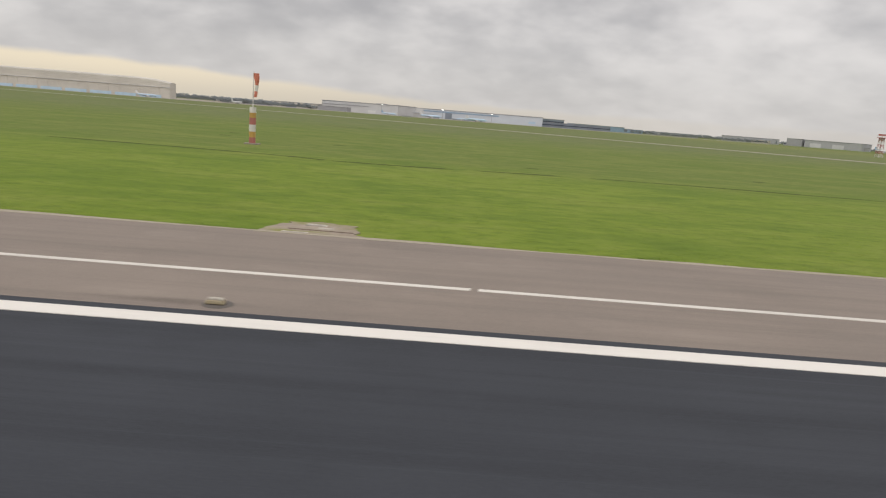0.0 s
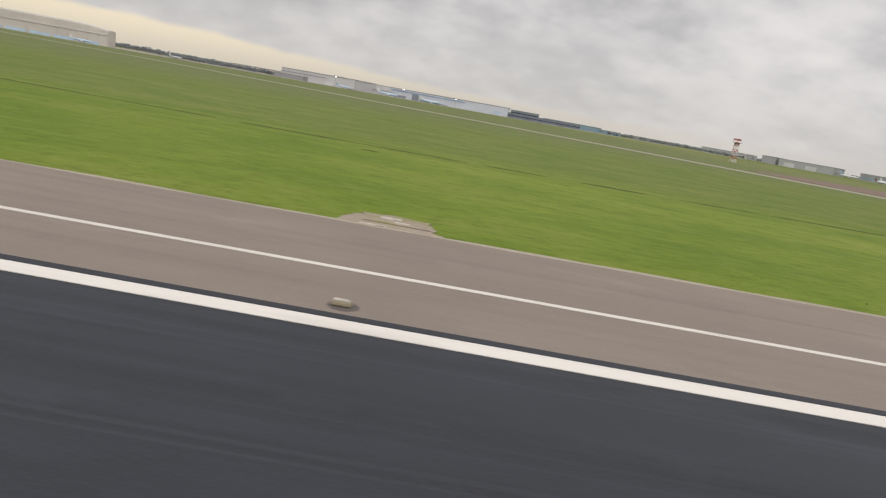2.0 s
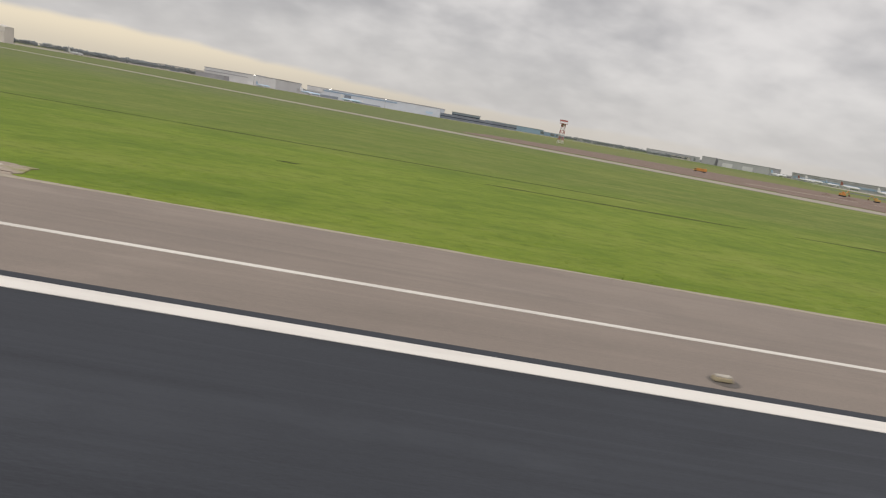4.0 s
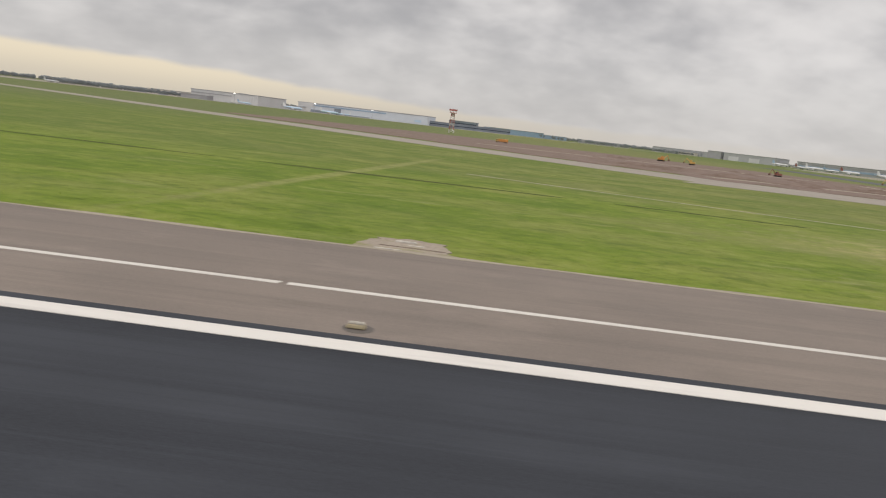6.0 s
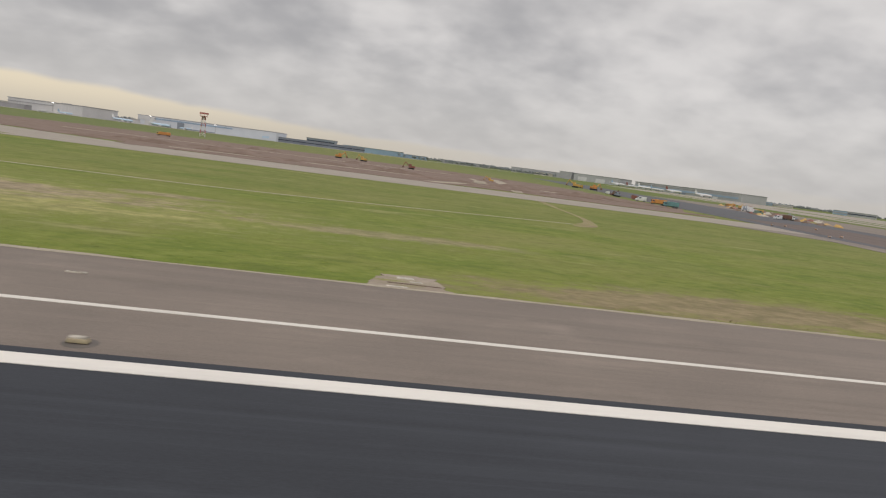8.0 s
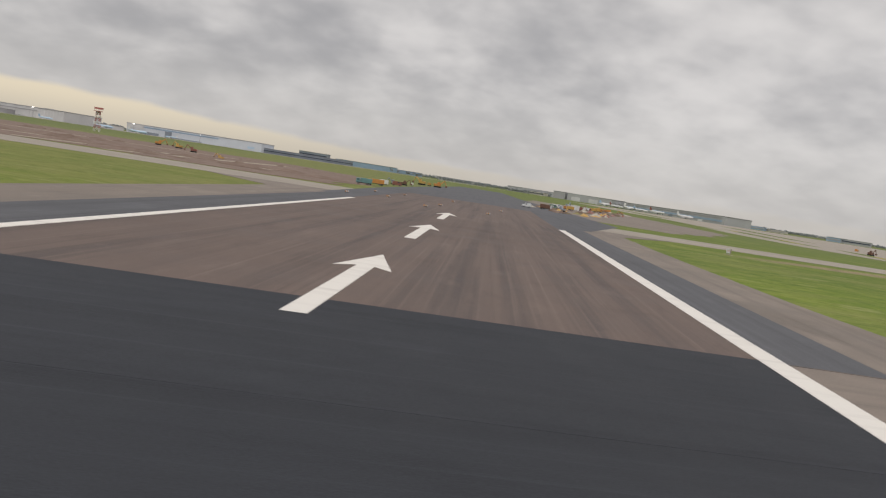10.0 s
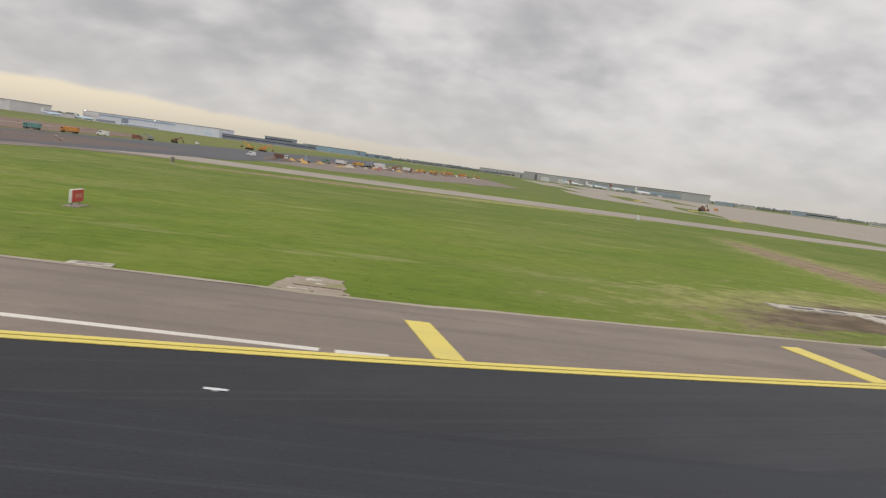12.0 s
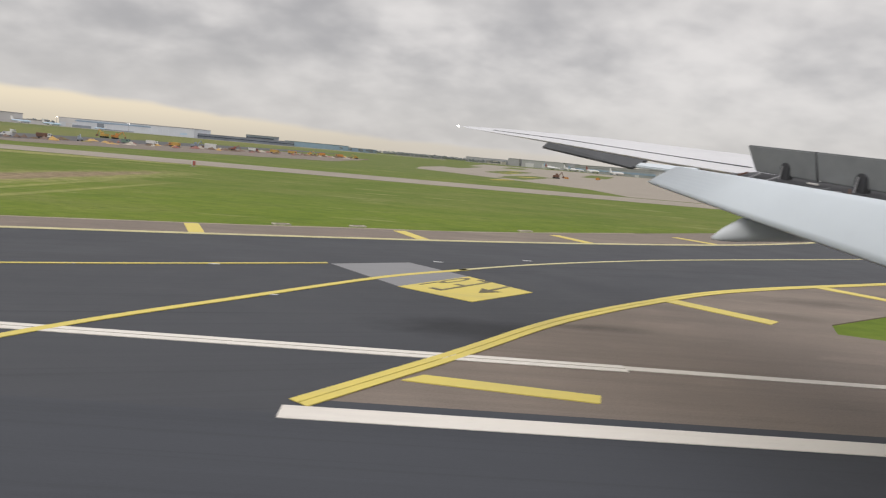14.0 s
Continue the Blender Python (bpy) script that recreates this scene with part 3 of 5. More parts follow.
slab("crossing_margin", [(cross_x(16), 16.0), (cross_x(16, 3.4), 16.0), (cross_x(70, 3.1), 70), (cross_x(70), 70)], 0.032, M_GREYRWY, "grey asphalt margin of the crossing runway", "runway")
slab("crossing_margin", [(cross_x(16, -23.4), 16.0), (cross_x(16, -20.2), 16.0), (cross_x(70, -20.2), 70), (cross_x(70, -23.4), 70)], 0.032, M_GREYRWY, "grey asphalt margin of the crossing runway", "runway")
slab("crossing_apron", [(cross_x(9.5, -20.6), 9.5), (cross_x(9.5, 0.4), 9.5), (cross_x(16.1, 0.3), 16.1), (cross_x(16.1, -20.5), 16.1)], 0.033, M_RUNWAY, "dark asphalt where the two runways meet", "runway")
slab("crossing_shoulder", [(cross_x(16, 3.3), 15.9)] + VERGE + [(cross_x(78, 16), 78), (cross_x(78, 3), 78)], 0.025, M_CROSSEDGE, "brown-grey shoulder of the crossing runway", "shoulder")
slab("crossing_shoulder", [(cross_x(16, -27.6), 15.9), (cross_x(16, -23.3), 15.9), (cross_x(78, -23.3), 78), (cross_x(78, -40), 78), (cross_x(66, -28), 66)], 0.025, M_CROSSEDGE, "brown-grey shoulder of the crossing runway", "shoulder")
slab("crossing_far_end", [(cross_x(70, -24), 70), (cross_x(70, 4), 70), (cross_x(96, 12), 96), (cross_x(250, 4), 250), (cross_x(420, 0), 420), (cross_x(420, -26), 420), (cross_x(125, -26), 125)], 0.028, M_GREYRWY, "wide grey asphalt beyond the crossing", "runway")
# parallel taxiway, its oblique start and the ground behind it
slab("parallel_taxiway", [(238, 76), (360, 76), (470, 79), (900, 83), (900, 95), (470, 92), (360, 90), (250, 94)], 0.026, M_TAXI, "pale asphalt parallel taxiway in the grass", "taxiway")
ribbon("service_road", smooth([(-900, 480), (-300, 345), (-90, 285), (0, 248), (60, 208), (115, 172), (150, 148), (180, 128), (215, 103), (248, 86)], 6), [10] * 24 + [10 + i * 0.25 for i in range(31)], 0.024, M_TAXI, "pale narrow road running oblique through the grass", "road", 0.0, -0.2)
slab("taxi_junction", [(474, 94), (474, 116), (445, 172), (447, 205), (470, 330), (520, 700), (640, 860), (900, 800), (900, 94)], 0.024, M_TAXI, "pale asphalt taxiway junction", "taxiway")
for pts in ([(462, 148), (468, 146), (487, 204), (482, 211), (472, 186)], [(466, 208), (473, 203), (499, 300), (489, 304), (478, 262)], [(456, 250), (462, 246), (484, 372), (476, 380)], [(520, 300), (530, 296), (590, 480), (575, 486)], [(500, 420), (512, 414), (548, 590), (534, 600)]):
    slab("grass_island", rough(pts, 3, 1.2), 0.030, M_GRASS, "green grass island between taxiways", "grass")
for pts, w in (([(458.5, 124), (463.5, 135)], 2.2), ([(471.0, 171), (478.5, 188)], 2.6), ([(472, 213), (482.5, 245)], 2.6), ([(485, 282), (492, 299)], 3.0)):
    ribbon("yellowed_strip", smooth(pts, 6), [0.6] + [w] * 5 + [0.6], 0.036, M_YELGRASS, "yellowed dry strip of grass", "grass", z0=-0.05)
slab("bare_earth", rough([(150, 166), (185, 140), (220, 113), (250, 95), (330, 95), (335, 122), (330, 190), (305, 225), (250, 235), (200, 232), (160, 200)], 4, 5), 0.045, M_EARTH, "bare reddish-brown earth of a construction site", "earth")
slab("gravel_yard", rough([(367, 112), (385, 108), (400, 128), (425, 170), (428, 260), (395, 275), (376, 200), (370, 150)], 3, 4), 0.02, M_SHOULDER, "gravel yard with parked machines", "yard")
slab("far_apron", [(-900, 640), (-250, 560), (-150, 700), (140, 900), (500, 1000), (500, 1090), (-900, 1090)], 0.03, M_TAXI, "pale concrete apron before the hangars", "apron")

# paint on the runway edge
for x0, x1 in ((-600, cross_x(9, -20.2)), (348.2, 379.2), (441.75, 900)):
    slab("edge_stripe", [(x0, 8.85), (x1, 8.85), (x1 + 0.05, 9.245), (x0, 9.245)], 0.040, M_WHITE, "broad white painted runway edge stripe", "marking", z0=0.01)
gaps = [0.7, 53.4, 108.1, 159.6, 212.5, 260.8, 272.6, 318.0]
xs = [-600] + gaps + [cross_x(11.95, -28.2)]
for a, b in zip(xs, xs[1:]):
    slab("shoulder_line", [(a + 0.07, 11.85), (b - 0.09, 11.85), (b - 0.04, 12.02), (a + 0.10, 12.02)], 0.030, M_THIN, "narrow worn white line on the shoulder", "marking", z0=0.01)
ribbon("shoulder_line", [(cross_x(11.95, -28.3), 11.93), (cross_x(15.6, -23.9), 15.6)], 0.17, 0.031, M_THIN, "narrow worn white line on the shoulder", "marking")
ribbon("shoulder_line", [(352.8, 15.6), (356.7, 11.95), (366, 11.9), (393.8, 11.85)], 0.17, 0.031, M_THIN, "narrow worn white line on the shoulder", "marking")
ribbon("shoulder_line", [(394.05, 11.85), (394.9, 11.9)], 0.17, 0.031, M_THIN, "short piece of worn white line", "marking")
for s in (0.09, -0.09):
    ribbon("exit_line", [(436.1, 11.74), (446.8, 11.74)], 0.145, 0.044, M_WHITE, "double white line across the exit", "marking", s)
ribbon("exit_line", [(446.8, 11.8), (451.2, 11.76), (470, 11.76)], 0.20, 0.036, M_THIN, "narrow worn white line on the shoulder", "marking")
# crossing runway paint
slab("crossing_stripe", [(348.15, 9.30), (348.85, 9.30), (cross_x(64, 0.62), 64), (cross_x(64), 64)], 0.042, M_WHITE, "broad white edge stripe of the crossing runway", "marking", z0=0.01)
slab("crossing_stripe", [(cross_x(9.3, -20.2), 9.3), (cross_x(9.3, -19.7), 9.3), (cross_x(66, -19.7), 66), (cross_x(66, -20.2), 66)], 0.042, M_WHITE, "broad white edge stripe of the crossing runway", "marking", z0=0.01)
for k in range(3):
    y0 = 25.6 + 19.2 * k
    cx0 = cross_x(y0, -10.5)
    d = 0.1335
    pts = [(cx0, y0), (cx0 - 0.9 - d * 4, y0 - 4), (cx0 - 0.28 - d * 3.4, y0 - 3.4), (cx0 - 0.28 - d * 11.2, y0 - 11.2), (cx0 + 0.28 - d * 11.2, y0 - 11.2), (cx0 + 0.28 - d * 3.4, y0 - 3.4), (cx0 + 0.9 - d * 4, y0 - 4)]
    slab("runway_arrow", pts, 0.042, M_WHITE, "white painted arrow on brown asphalt", "marking", z0=0.02)
# exit taxiway paint
for s in (0.11, -0.08):
    ribbon("exit_edge_line", [p for p in EXIT_L if p[0] < 413], 0.14, 0.046, M_YELLOW, "double yellow line along the exit edge", "marking", s)
    ribbon("exit_edge_line", [p for p in EXIT_L if p[0] > 411.4], 0.14, 0.0455, M_PALEYEL, "faded double yellow line along the exit edge", "marking", s)
for s in (0.0, -0.175):
    ribbon("exit_edge_line", EXIT_R, 0.155, 0.046, M_YELLOW, "double yellow line along the exit edge", "marking", s)
ribbon("exit_centre_line", smooth([(372, -1.5), (390, 1.0), (404.5, 5.2), (409.4, 7.0), (413.2, 8.42), (416.46, 9.59), (420.7, 11.05), (425.3, 12.6), (430.3, 14.7), (435.5, 17.0), (438.3, 18.35), (441.05, 19.77)], 8), 0.12, 0.046, M_YELLOW, "yellow taxi centre line on dark asphalt", "marking")
TURN = smooth([(434.1, 3.0), (434.6, 5.4), (435.4, 7.6), (436.15, 9.1), (437.85, 12.05), (439.82, 14.68), (442.58, 18.2), (444.5, 20.05), (446.35, 21.72), (448.5, 23.37), (450.95, 25.02), (453.72, 26.72), (458.46, 29.25), (464.33, 32.4), (470, 35.8), (485, 47), (500, 62)], 8)
ribbon("exit_turn_line", [p for p in TURN if p[1] < 20.5], 0.20, 0.047, M_YELLOW, "curving yellow taxi centre line", "marking")
ribbon("exit_turn_line", [p for p in TURN if p[1] > 20.2], 0.14, 0.047, M_PALEYEL, "curving faded taxi centre line", "marking")


def exit_point(x):
    for a, b in zip(EXIT_L, EXIT_L[1:]):
        if a[0] <= x <= b[0]:
            t = (x - a[0]) / (b[0] - a[0])
            d = np.array(b) - np.array(a)
            d /= np.linalg.norm(d)
            return np.array((x, a[1] + t * (b[1] - a[1]))), d, np.array((-d[1], d[0]))


for k, bx in enumerate((395.95, 404.7, 412.7, 420.5, 428.4, 436.4, 443.95, 451.35, 459.0)):
    q, d, nrm = exit_point(bx)
    if k == 0:
        d, nrm = np.array((1.0, 0.0)), np.array((-0.2, 0.98))
    a, b = q + nrm * 0.25, q + nrm * 2.7
    slab("shoulder_bar", [tuple(a - d * 0.25), tuple(a + d * 0.25), tuple(b + d * 0.25), tuple(b - d * 0.25)], 0.038, M_YELLOW, "yellow slanting bar on the exit shoulder", "marking", z0=0.01)
slab("shoulder_bar", [(443.18, 10.45), (445.9, 10.04), (446.0, 10.36), (443.5, 10.75)], 0.040, M_YELLOW, "yellow slanting bar on the exit shoulder", "marking", z0=0.01)
slab("shoulder_bar", [(449.7, 18.0), (451.6, 16.05), (452.0, 16.45), (450.1, 18.4)], 0.040, M_YELLOW, "yellow slanting bar on the exit shoulder", "marking", z0=0.01)
slab("shoulder_bar", [(456.5, 22.4), (458.1, 20.35), (458.5, 20.65), (457.0, 22.7)], 0.040, M_YELLOW, "yellow slanting bar on the exit shoulder", "marking", z0=0.01)
# holding position
for x0, x1 in ((382.86, 383.12), (383.18, 383.45)):
    slab("holding_line", [(x0, 2.0), (x1, 2.0), (x1, 15.75), (x0, 15.7)], 0.048, M_YELLOW, "solid yellow holding position line", "marking", z0=0.01)
for k in range(19):
    y = 15.35 - 0.72 * k
    slab("holding_dash", [(382.2, y - 0.34), (382.74, y - 0.34), (382.74, y), (382.2, y)], 0.048, M_YELLOW, "yellow dash of a holding position", "marking", z0=0.01)
# painted taxi sign
slab("covered_marking", [(441.16, 19.68), (443.3, 20.93), (444.91, 19.32), (443.04, 17.21)], 0.042, M_GREYPAINT, "grey painted-out pavement marking", "marking", z0=0.02)
slab("taxi_direction_marking", [(443.04, 17.21), (444.91, 19.32), (446.36, 17.72), (444.7, 16.06)], 0.044, M_YELLOW, "yellow painted taxi direction sign with black bars", "marking", z0=0.02)
u, v = np.array((1.65, -1.1)) / 1.98, np.array((1.85, 2.15)) / 2.84
o = np.array((443.04, 17.21))


def sign_bar(a0, a1, b0, b1):
    q = [o + u * a + v * b for a, b in ((a0, b0), (a1, b0), (a1, b1), (a0, b1))]
    slab("sign_bar", [tuple(p) for p in q], 0.0475, M_SIGNINK, "worn black bar painted on the yellow sign", "marking", z0=0.03)


for a0, a1, b0, b1 in ((0.78, 0.88, 0.42, 2.62), (0.52, 0.78, 0.42, 0.60), (0.55, 0.78, 1.40, 1.56), (0.52, 0.78, 2.46, 2.62), (0.10, 0.16, 0.62, 1.36)):
    sign_bar(a0, a1, b0, b1)
for k in range(10):
    # a worn ring made of short strokes
    q0, q1 = 0.6283 * k, 0.6283 * (k + 0.92)
    pts = [(0.23 + r_ * math.cos(q_), 1.92 + 4.2 * r_ * math.sin(q_)) for q_, r_ in ((q0, 0.155), (q1, 0.155), (q1, 0.10), (q0, 0.10))]
    slab("sign_bar", [tuple(o + u * a + v * b_) for a, b_ in pts], 0.0475, M_SIGNINK, "worn black bar painted on the yellow sign", "marking", z0=0.03)


def sign_arrow():
    q = [(1.40, 2.48), (1.50, 2.48), (1.54, 1.55), (1.78, 1.60), (1.52, 0.98), (1.22, 1.60), (1.44, 1.55)]
    slab("sign_arrow", [tuple(o + u * a + v * b) for a, b in q], 0.0475, M_SIGNINK, "worn black arrow painted on the yellow sign", "marking", z0=0.03)


sign_arrow()
# grass strips, tracks and worn spots
slab("repair_patch", [(406.8, 14.35), (406.5, 17.1), (409.2, 17.65), (415.4, 19.3), (415.9, 18.4), (416.6, 16.8)], 0.028, M_PATCH, "darker repaired asphalt on the shoulder", "patch")
ruts = random.Random(8)


def rut_line(pts):
    """A rut that shows only here and there."""
    line = smooth(pts, 24)
    k = 0
    while k < len(line) - 4:
        m = min(len(line), k + ruts.randint(5, 13))
        ribbon("rut", line[k:m], [0.08] + [ruts.uniform(0.22, 0.75) for _ in line[k + 1:m - 1]] + [0.08], 0.006, M_TRACK, "dark rut through the grass", "track")
        k = m + ruts.randint(-1, 1)


rut_line([(-120, 43), (-22, 42.2), (-5, 40.4), (15, 42.6), (60, 40.2), (86, 40.4), (110, 41.6), (165, 42)])
rut_line([(150, 36), (210, 37), (235, 36.5)])
ribbon("ditch_edge", [(-22.5, 120.6), (-19.5, 120.2), (-16, 120.4), (-12.8, 120.2)], [0.3, 1.0, 0.8, 0.2], 0.008, M_RUTDARK, "dark open ditch edge in the grass", "ditch")
for tx, ty in ((-19.5, 60.5), (-20.5, 66.0), (-9.0, 58.0), (6.0, 47.5), (24.0, 52.0), (47.0, 33.0), (71.0, 36.5), (96.0, 31.0), (118.0, 35.0), (141.0, 30.0)):
    slab("dark_tuft", rough([(tx - 0.5, ty - 0.2), (tx + 0.4, ty - 0.25), (tx + 0.6, ty + 0.2), (tx - 0.3, ty + 0.25)], 0.22, 0.22), 0.006, M_TRACK, "dark worn tuft in the mown grass", "grass")
ribbon("pale_track", smooth([(215, 47), (240, 41), (262, 40), (275, 40.5), (294, 45.5)], 6), 0.35, 0.007, M_SAND, "pale worn footpath in the grass", "track")
ribbon("pale_track", smooth([(293.6, 43.6), (295.6, 47.5), (297.0, 54), (298, 66), (299.0, 76)], 6), [0.5, 0.9, 1.3, 1.5, 1.5, 1.3, 1.1, 0.9, 0.8, 0.7, 0.6, 0.5, 0.45, 0.4, 0.4, 0.45, 0.5, 0.5, 0.55, 0.6, 0.65, 0.7, 0.75, 0.8, 0.8], 0.009, M_STRIP, "pale trodden track through the grass", "track")
ribbon("pale_track", smooth([(300.4, 95), (302.5, 108), (306, 135), (311, 175)], 6), [1.4 + 0.08 * i for i in range(19)], 0.052, M_SAND, "pale sand track crossing the earthworks", "track")


def scratches(x0, x1, y0, y1, count, seed):
    """Many thin pale scratches in the asphalt."""
    rnd = random.Random(seed)
    bm = bmesh.new()
    for _ in range(count):
        u_ = rnd.random()
        x = x0 + (x1 - x0) * u_
        y = y0 + (y1 - y0) * rnd.random() * (1 - abs(2 * u_ - 1)) + rnd.uniform(-0.04, 0.04)
        ln, tilt = rnd.uniform(0.2, 1.1), rnd.uniform(-0.12, 0.02)
        ribbon_bm(bm, [(x, y), (x + ln * 0.5, y + ln * 0.5 * tilt + rnd.uniform(-0.02, 0.02)), (x + ln, y + ln * tilt)], [0.008, rnd.uniform(0.015, 0.04), 0.006], 0.02, 0.0375 + rnd.uniform(0, 0.002))
    tagged(part("scratches", bm, M_SCUFF), "pale scratches scraped into dark asphalt", "scratches", "", "stuff")


scratches(417.5, 420.8, 9.8, 10.5, 70, 1)
scratches(421.4, 426.0, 9.8, 10.9, 110, 2)
scratches(426.5, 428.0, 9.9, 10.3, 25, 5)
scratches(428.6, 431.0, 9.8, 10.8, 60, 3)

# seams and the sandy lip between asphalt and grass
for pts in ([(349.2, 16.05), (353.0, 15.95)],):
    ribbon("tar_joint", pts, 0.035, 0.0345, M_STAIN, "narrow dark joint in weathered asphalt", "joint", z0=0.01)
wild = random.Random(4)


def lip_line(pts):
    ribbon("sandy_lip", pts, [wild.uniform(0.10, 0.30) for _ in pts], 0.0275, M_SAND, "thin sandy lip between asphalt and grass", "soil", 0.05, z0=-0.05)


lip_line([(-60 + 1.3 * k, 16.11 + wild.uniform(-0.02, 0.03)) for k in range(294)])
lip_line([(358 + 1.3 * k, float(np.interp(358 + 1.3 * k, [p[0] for p in EDGE], [p[1] for p in EDGE])) + wild.uniform(-0.02, 0.03)) for k in range(76)])
for pts in ([(288, 96), (294, 108), (300, 128), (302, 150)], [(250, 104), (270, 112), (295, 120), (318, 122)], [(215, 150), (240, 156), (270, 160), (300, 172)]):
    ribbon("haul_road", smooth(pts, 6), 2.4, 0.055, M_SAND, "pale haul road across brown earth", "track", z0=-0.1)


# ---- small things along the runway ----
M_PIT = worn_mat("gritty_pit_concrete", (0.285, 0.232, 0.180), (0.375, 0.318, 0.252), -0.1)

M_LAMPSHADOW = plain_mat("lamp_shadow_dark", (0.112, 0.096, 0.082), 0.8)
M_TANLAMP = plain_mat("tan_lamp_paint", (0.33, 0.275, 0.17), 0.6)


def edge_light(x, y):
    t = thing("runway_edge_light", x, y, 0.02, 0, "low tan and white runway edge light", "light", "runway edge lights")
    t.scale = (0.75, 0.75, 0.75)
    # flat dark disc stands for the shadow round the lamp's foot
    b = bmesh.new()
    bmesh.ops.create_cone(b, cap_ends=True, segments=20, radius1=0.33, radius2=0.27, depth=0.012, matrix=Matrix.Translation((0.04, 0, 0.006)))
    part("shadow_disc", b, M_LAMPSHADOW, t, "flat dark disc for the lamp's ground shadow")
    b = bmesh.new()
    box(b, -0.20, 0.20, -0.10, 0.10, 0.02, 0.10, 0.02, 0.85)
    part("housing", b, M_TANLAMP, t, "tan painted lamp housing")
    b = bmesh.new()
    box(b, -0.17, 0.17, -0.07, 0.07, 0.095, 0.135, 0.015, 0.9)
    part("lens", b, M_SLAB, t, "pale glass lens")
    return t


first = edge_light(-3.29, 9.88)
LIGHTS = list(range(1, 22))
for k in LIGHTS:
    copy_thing(first, pose(-3.29 + 15.534 * k, 9.88, 0.02))
copy_thing(first, pose(375.6, 10.0, 0.02))


def light_pad(x, y, turn=0.0):
    t = thing("cable_pit_pad", x, y, 0.0, turn, "worn concrete cable pit pad in the grass edge", "pad", "cable pits")
    b = bmesh.new()
    prism(b, rough([(-1.35, -0.72), (1.25, -0.72), (0.85, 0.95), (0.2, 1.1), (-0.85, 1.05), (-1.1, 0.4)], 0.2, 0.25, 4), -0.1, 0.024)
    part("apron_slab", b, M_PIT, t)
    b = bmesh.new()
    box(b, -0.40, 0.18, 0.50, 0.76, 0.0, 0.045, 0.02, 0.9)
    part("cover", b, M_SLAB, t)
    b = bmesh.new()
    box(b, -0.02, 0.42, 0.16, 0.30, 0.0, 0.036, 0.014, 0.9)
    part("cover", b, M_SLAB, t)
    b = bmesh.new()
    box(b, -0.75, -0.1, -0.62, -0.5, 0.0, 0.04, 0.01)
    part("rim", b, M_SLAB, t)
    b = bmesh.new()
    prism(b, [(-0.7, -0.12), (0.95, -0.16), (0.95, -0.08), (-0.7, -0.04)], 0.0, 0.031)
    part("earth_joint", b, M_DIRT, t)
    return t


pad = light_pad(-3.1, 16.85)
PADS = [-3.1] + [-3.29 + 15.534 * k for k in (2, 3, 5, 6, 8, 9, 11, 12, 14)] + [261.9, 281.2, 301.0, 365.0, 393.1, 419.9]
for x in PADS[1:]:
    # the later pits are narrower
    narrow = Matrix.Diagonal((0.68 if x in (365.0, 393.1) else 0.8 if 255 < x < 310 else 1.0, 1, 1, 1))
    copy_thing(pad, pose(x, 16.85 if x < 400 else 22.6, 0.0, 0, 0, 0 if x < 400 else 22) @ narrow)



def ground_slab(x, y, a, b_, turn):
    t = thing("inspection_slab", x, y, 0.0, turn, "flat whitened concrete inspection slab in grass", "slab", "inspection slabs")
    b = bmesh.new()
    box(b, -a, a, -b_, b_, -0.05, 0.05, 0.015)
    part("slab", b, M_SLAB, t)
    b = bmesh.new()
    box(b, -a * 0.6, a * 0.6, -b_ * 0.6, b_ * 0.6, 0.05, 0.06, 0.004)
    part("lid", b, M_CONCRETE, t)


for x, y, a, b_, r in ((361.6, 23.6, 0.45, 0.12, 0), (388.4, 16.3, 0.45, 0.18, 8), (407.9, 17.5, 0.38, 0.2, 10), (426.8, 23.3, 0.4, 0.16, 22), (438.25, 28.15, 0.35, 0.16, 26), (441.15, 29.6, 0.35, 0.16, 26), (448.9, 33.5, 0.35, 0.16, 28), (274.5, 14.2, 0.2, 0.05, 0)):
    ground_slab(x, y, a, b_, r)


def guidance_sign(x, y, face, back, label, flip=False, size=0.80, plain=False):
    """A sign box on two short legs; its faces look along the runway."""
    t = thing("guidance_sign", x, y, 0.0, 180 if flip else 0, label, "sign")
    t.scale = (size, size, size)
    b = bmesh.new()
    box(b, -0.32, 0.32, -0.65, 0.65, -0.04, 0.03, 0.01)
    part("footing", b, M_CONCRETE, t)
    for s in (-0.38, 0.38):
        part("leg", mk(tube, (0, s, 0.02), (0, s, 0.2), 0.025), M_STEEL, t)
    b = bmesh.new()
    box(b, -0.07, 0.07, -0.54, 0.54, 0.17, 0.74, 0.02)
    part("case", b, back, t)
    b = bmesh.new()
    box(b, -0.084, -0.066, -0.525, 0.525, 0.185, 0.725, 0.004)
    f = part("face", b, face, t)
    for y0, y1 in () if plain else ((-0.34, -0.25), (-0.19, -0.10), (0.0, 0.09), (0.15, 0.24)):
        b = bmesh.new()
        box(b, -0.090, -0.082, y0, y1, 0.38, 0.54, 0.002)
        part("symbol_bar", b, M_BLACK if face is M_SIGNYEL else M_SIGNPINK, f)


guidance_sign(265.1, 26.5, M_SIGNRED, M_VANWHITE, "red and white guidance sign on short legs")
guidance_sign(368.0, 24.5, M_SIGNYEL, M_VANWHITE, "small plain yellow guidance sign on short legs", False, 0.68, True)
guidance_sign(383.6, 26.1, M_SIGNRED, M_VANWHITE, "red guidance sign with a white back", True)
guidance_sign(373.7, 66.8, M_VANWHITE, M_CONCRETE, "grey-white guidance sign near the taxiway")
guidance_sign(421.0, 73.0, M_SIGNRED, M_VANWHITE, "small red guidance sign near the taxiway", True)


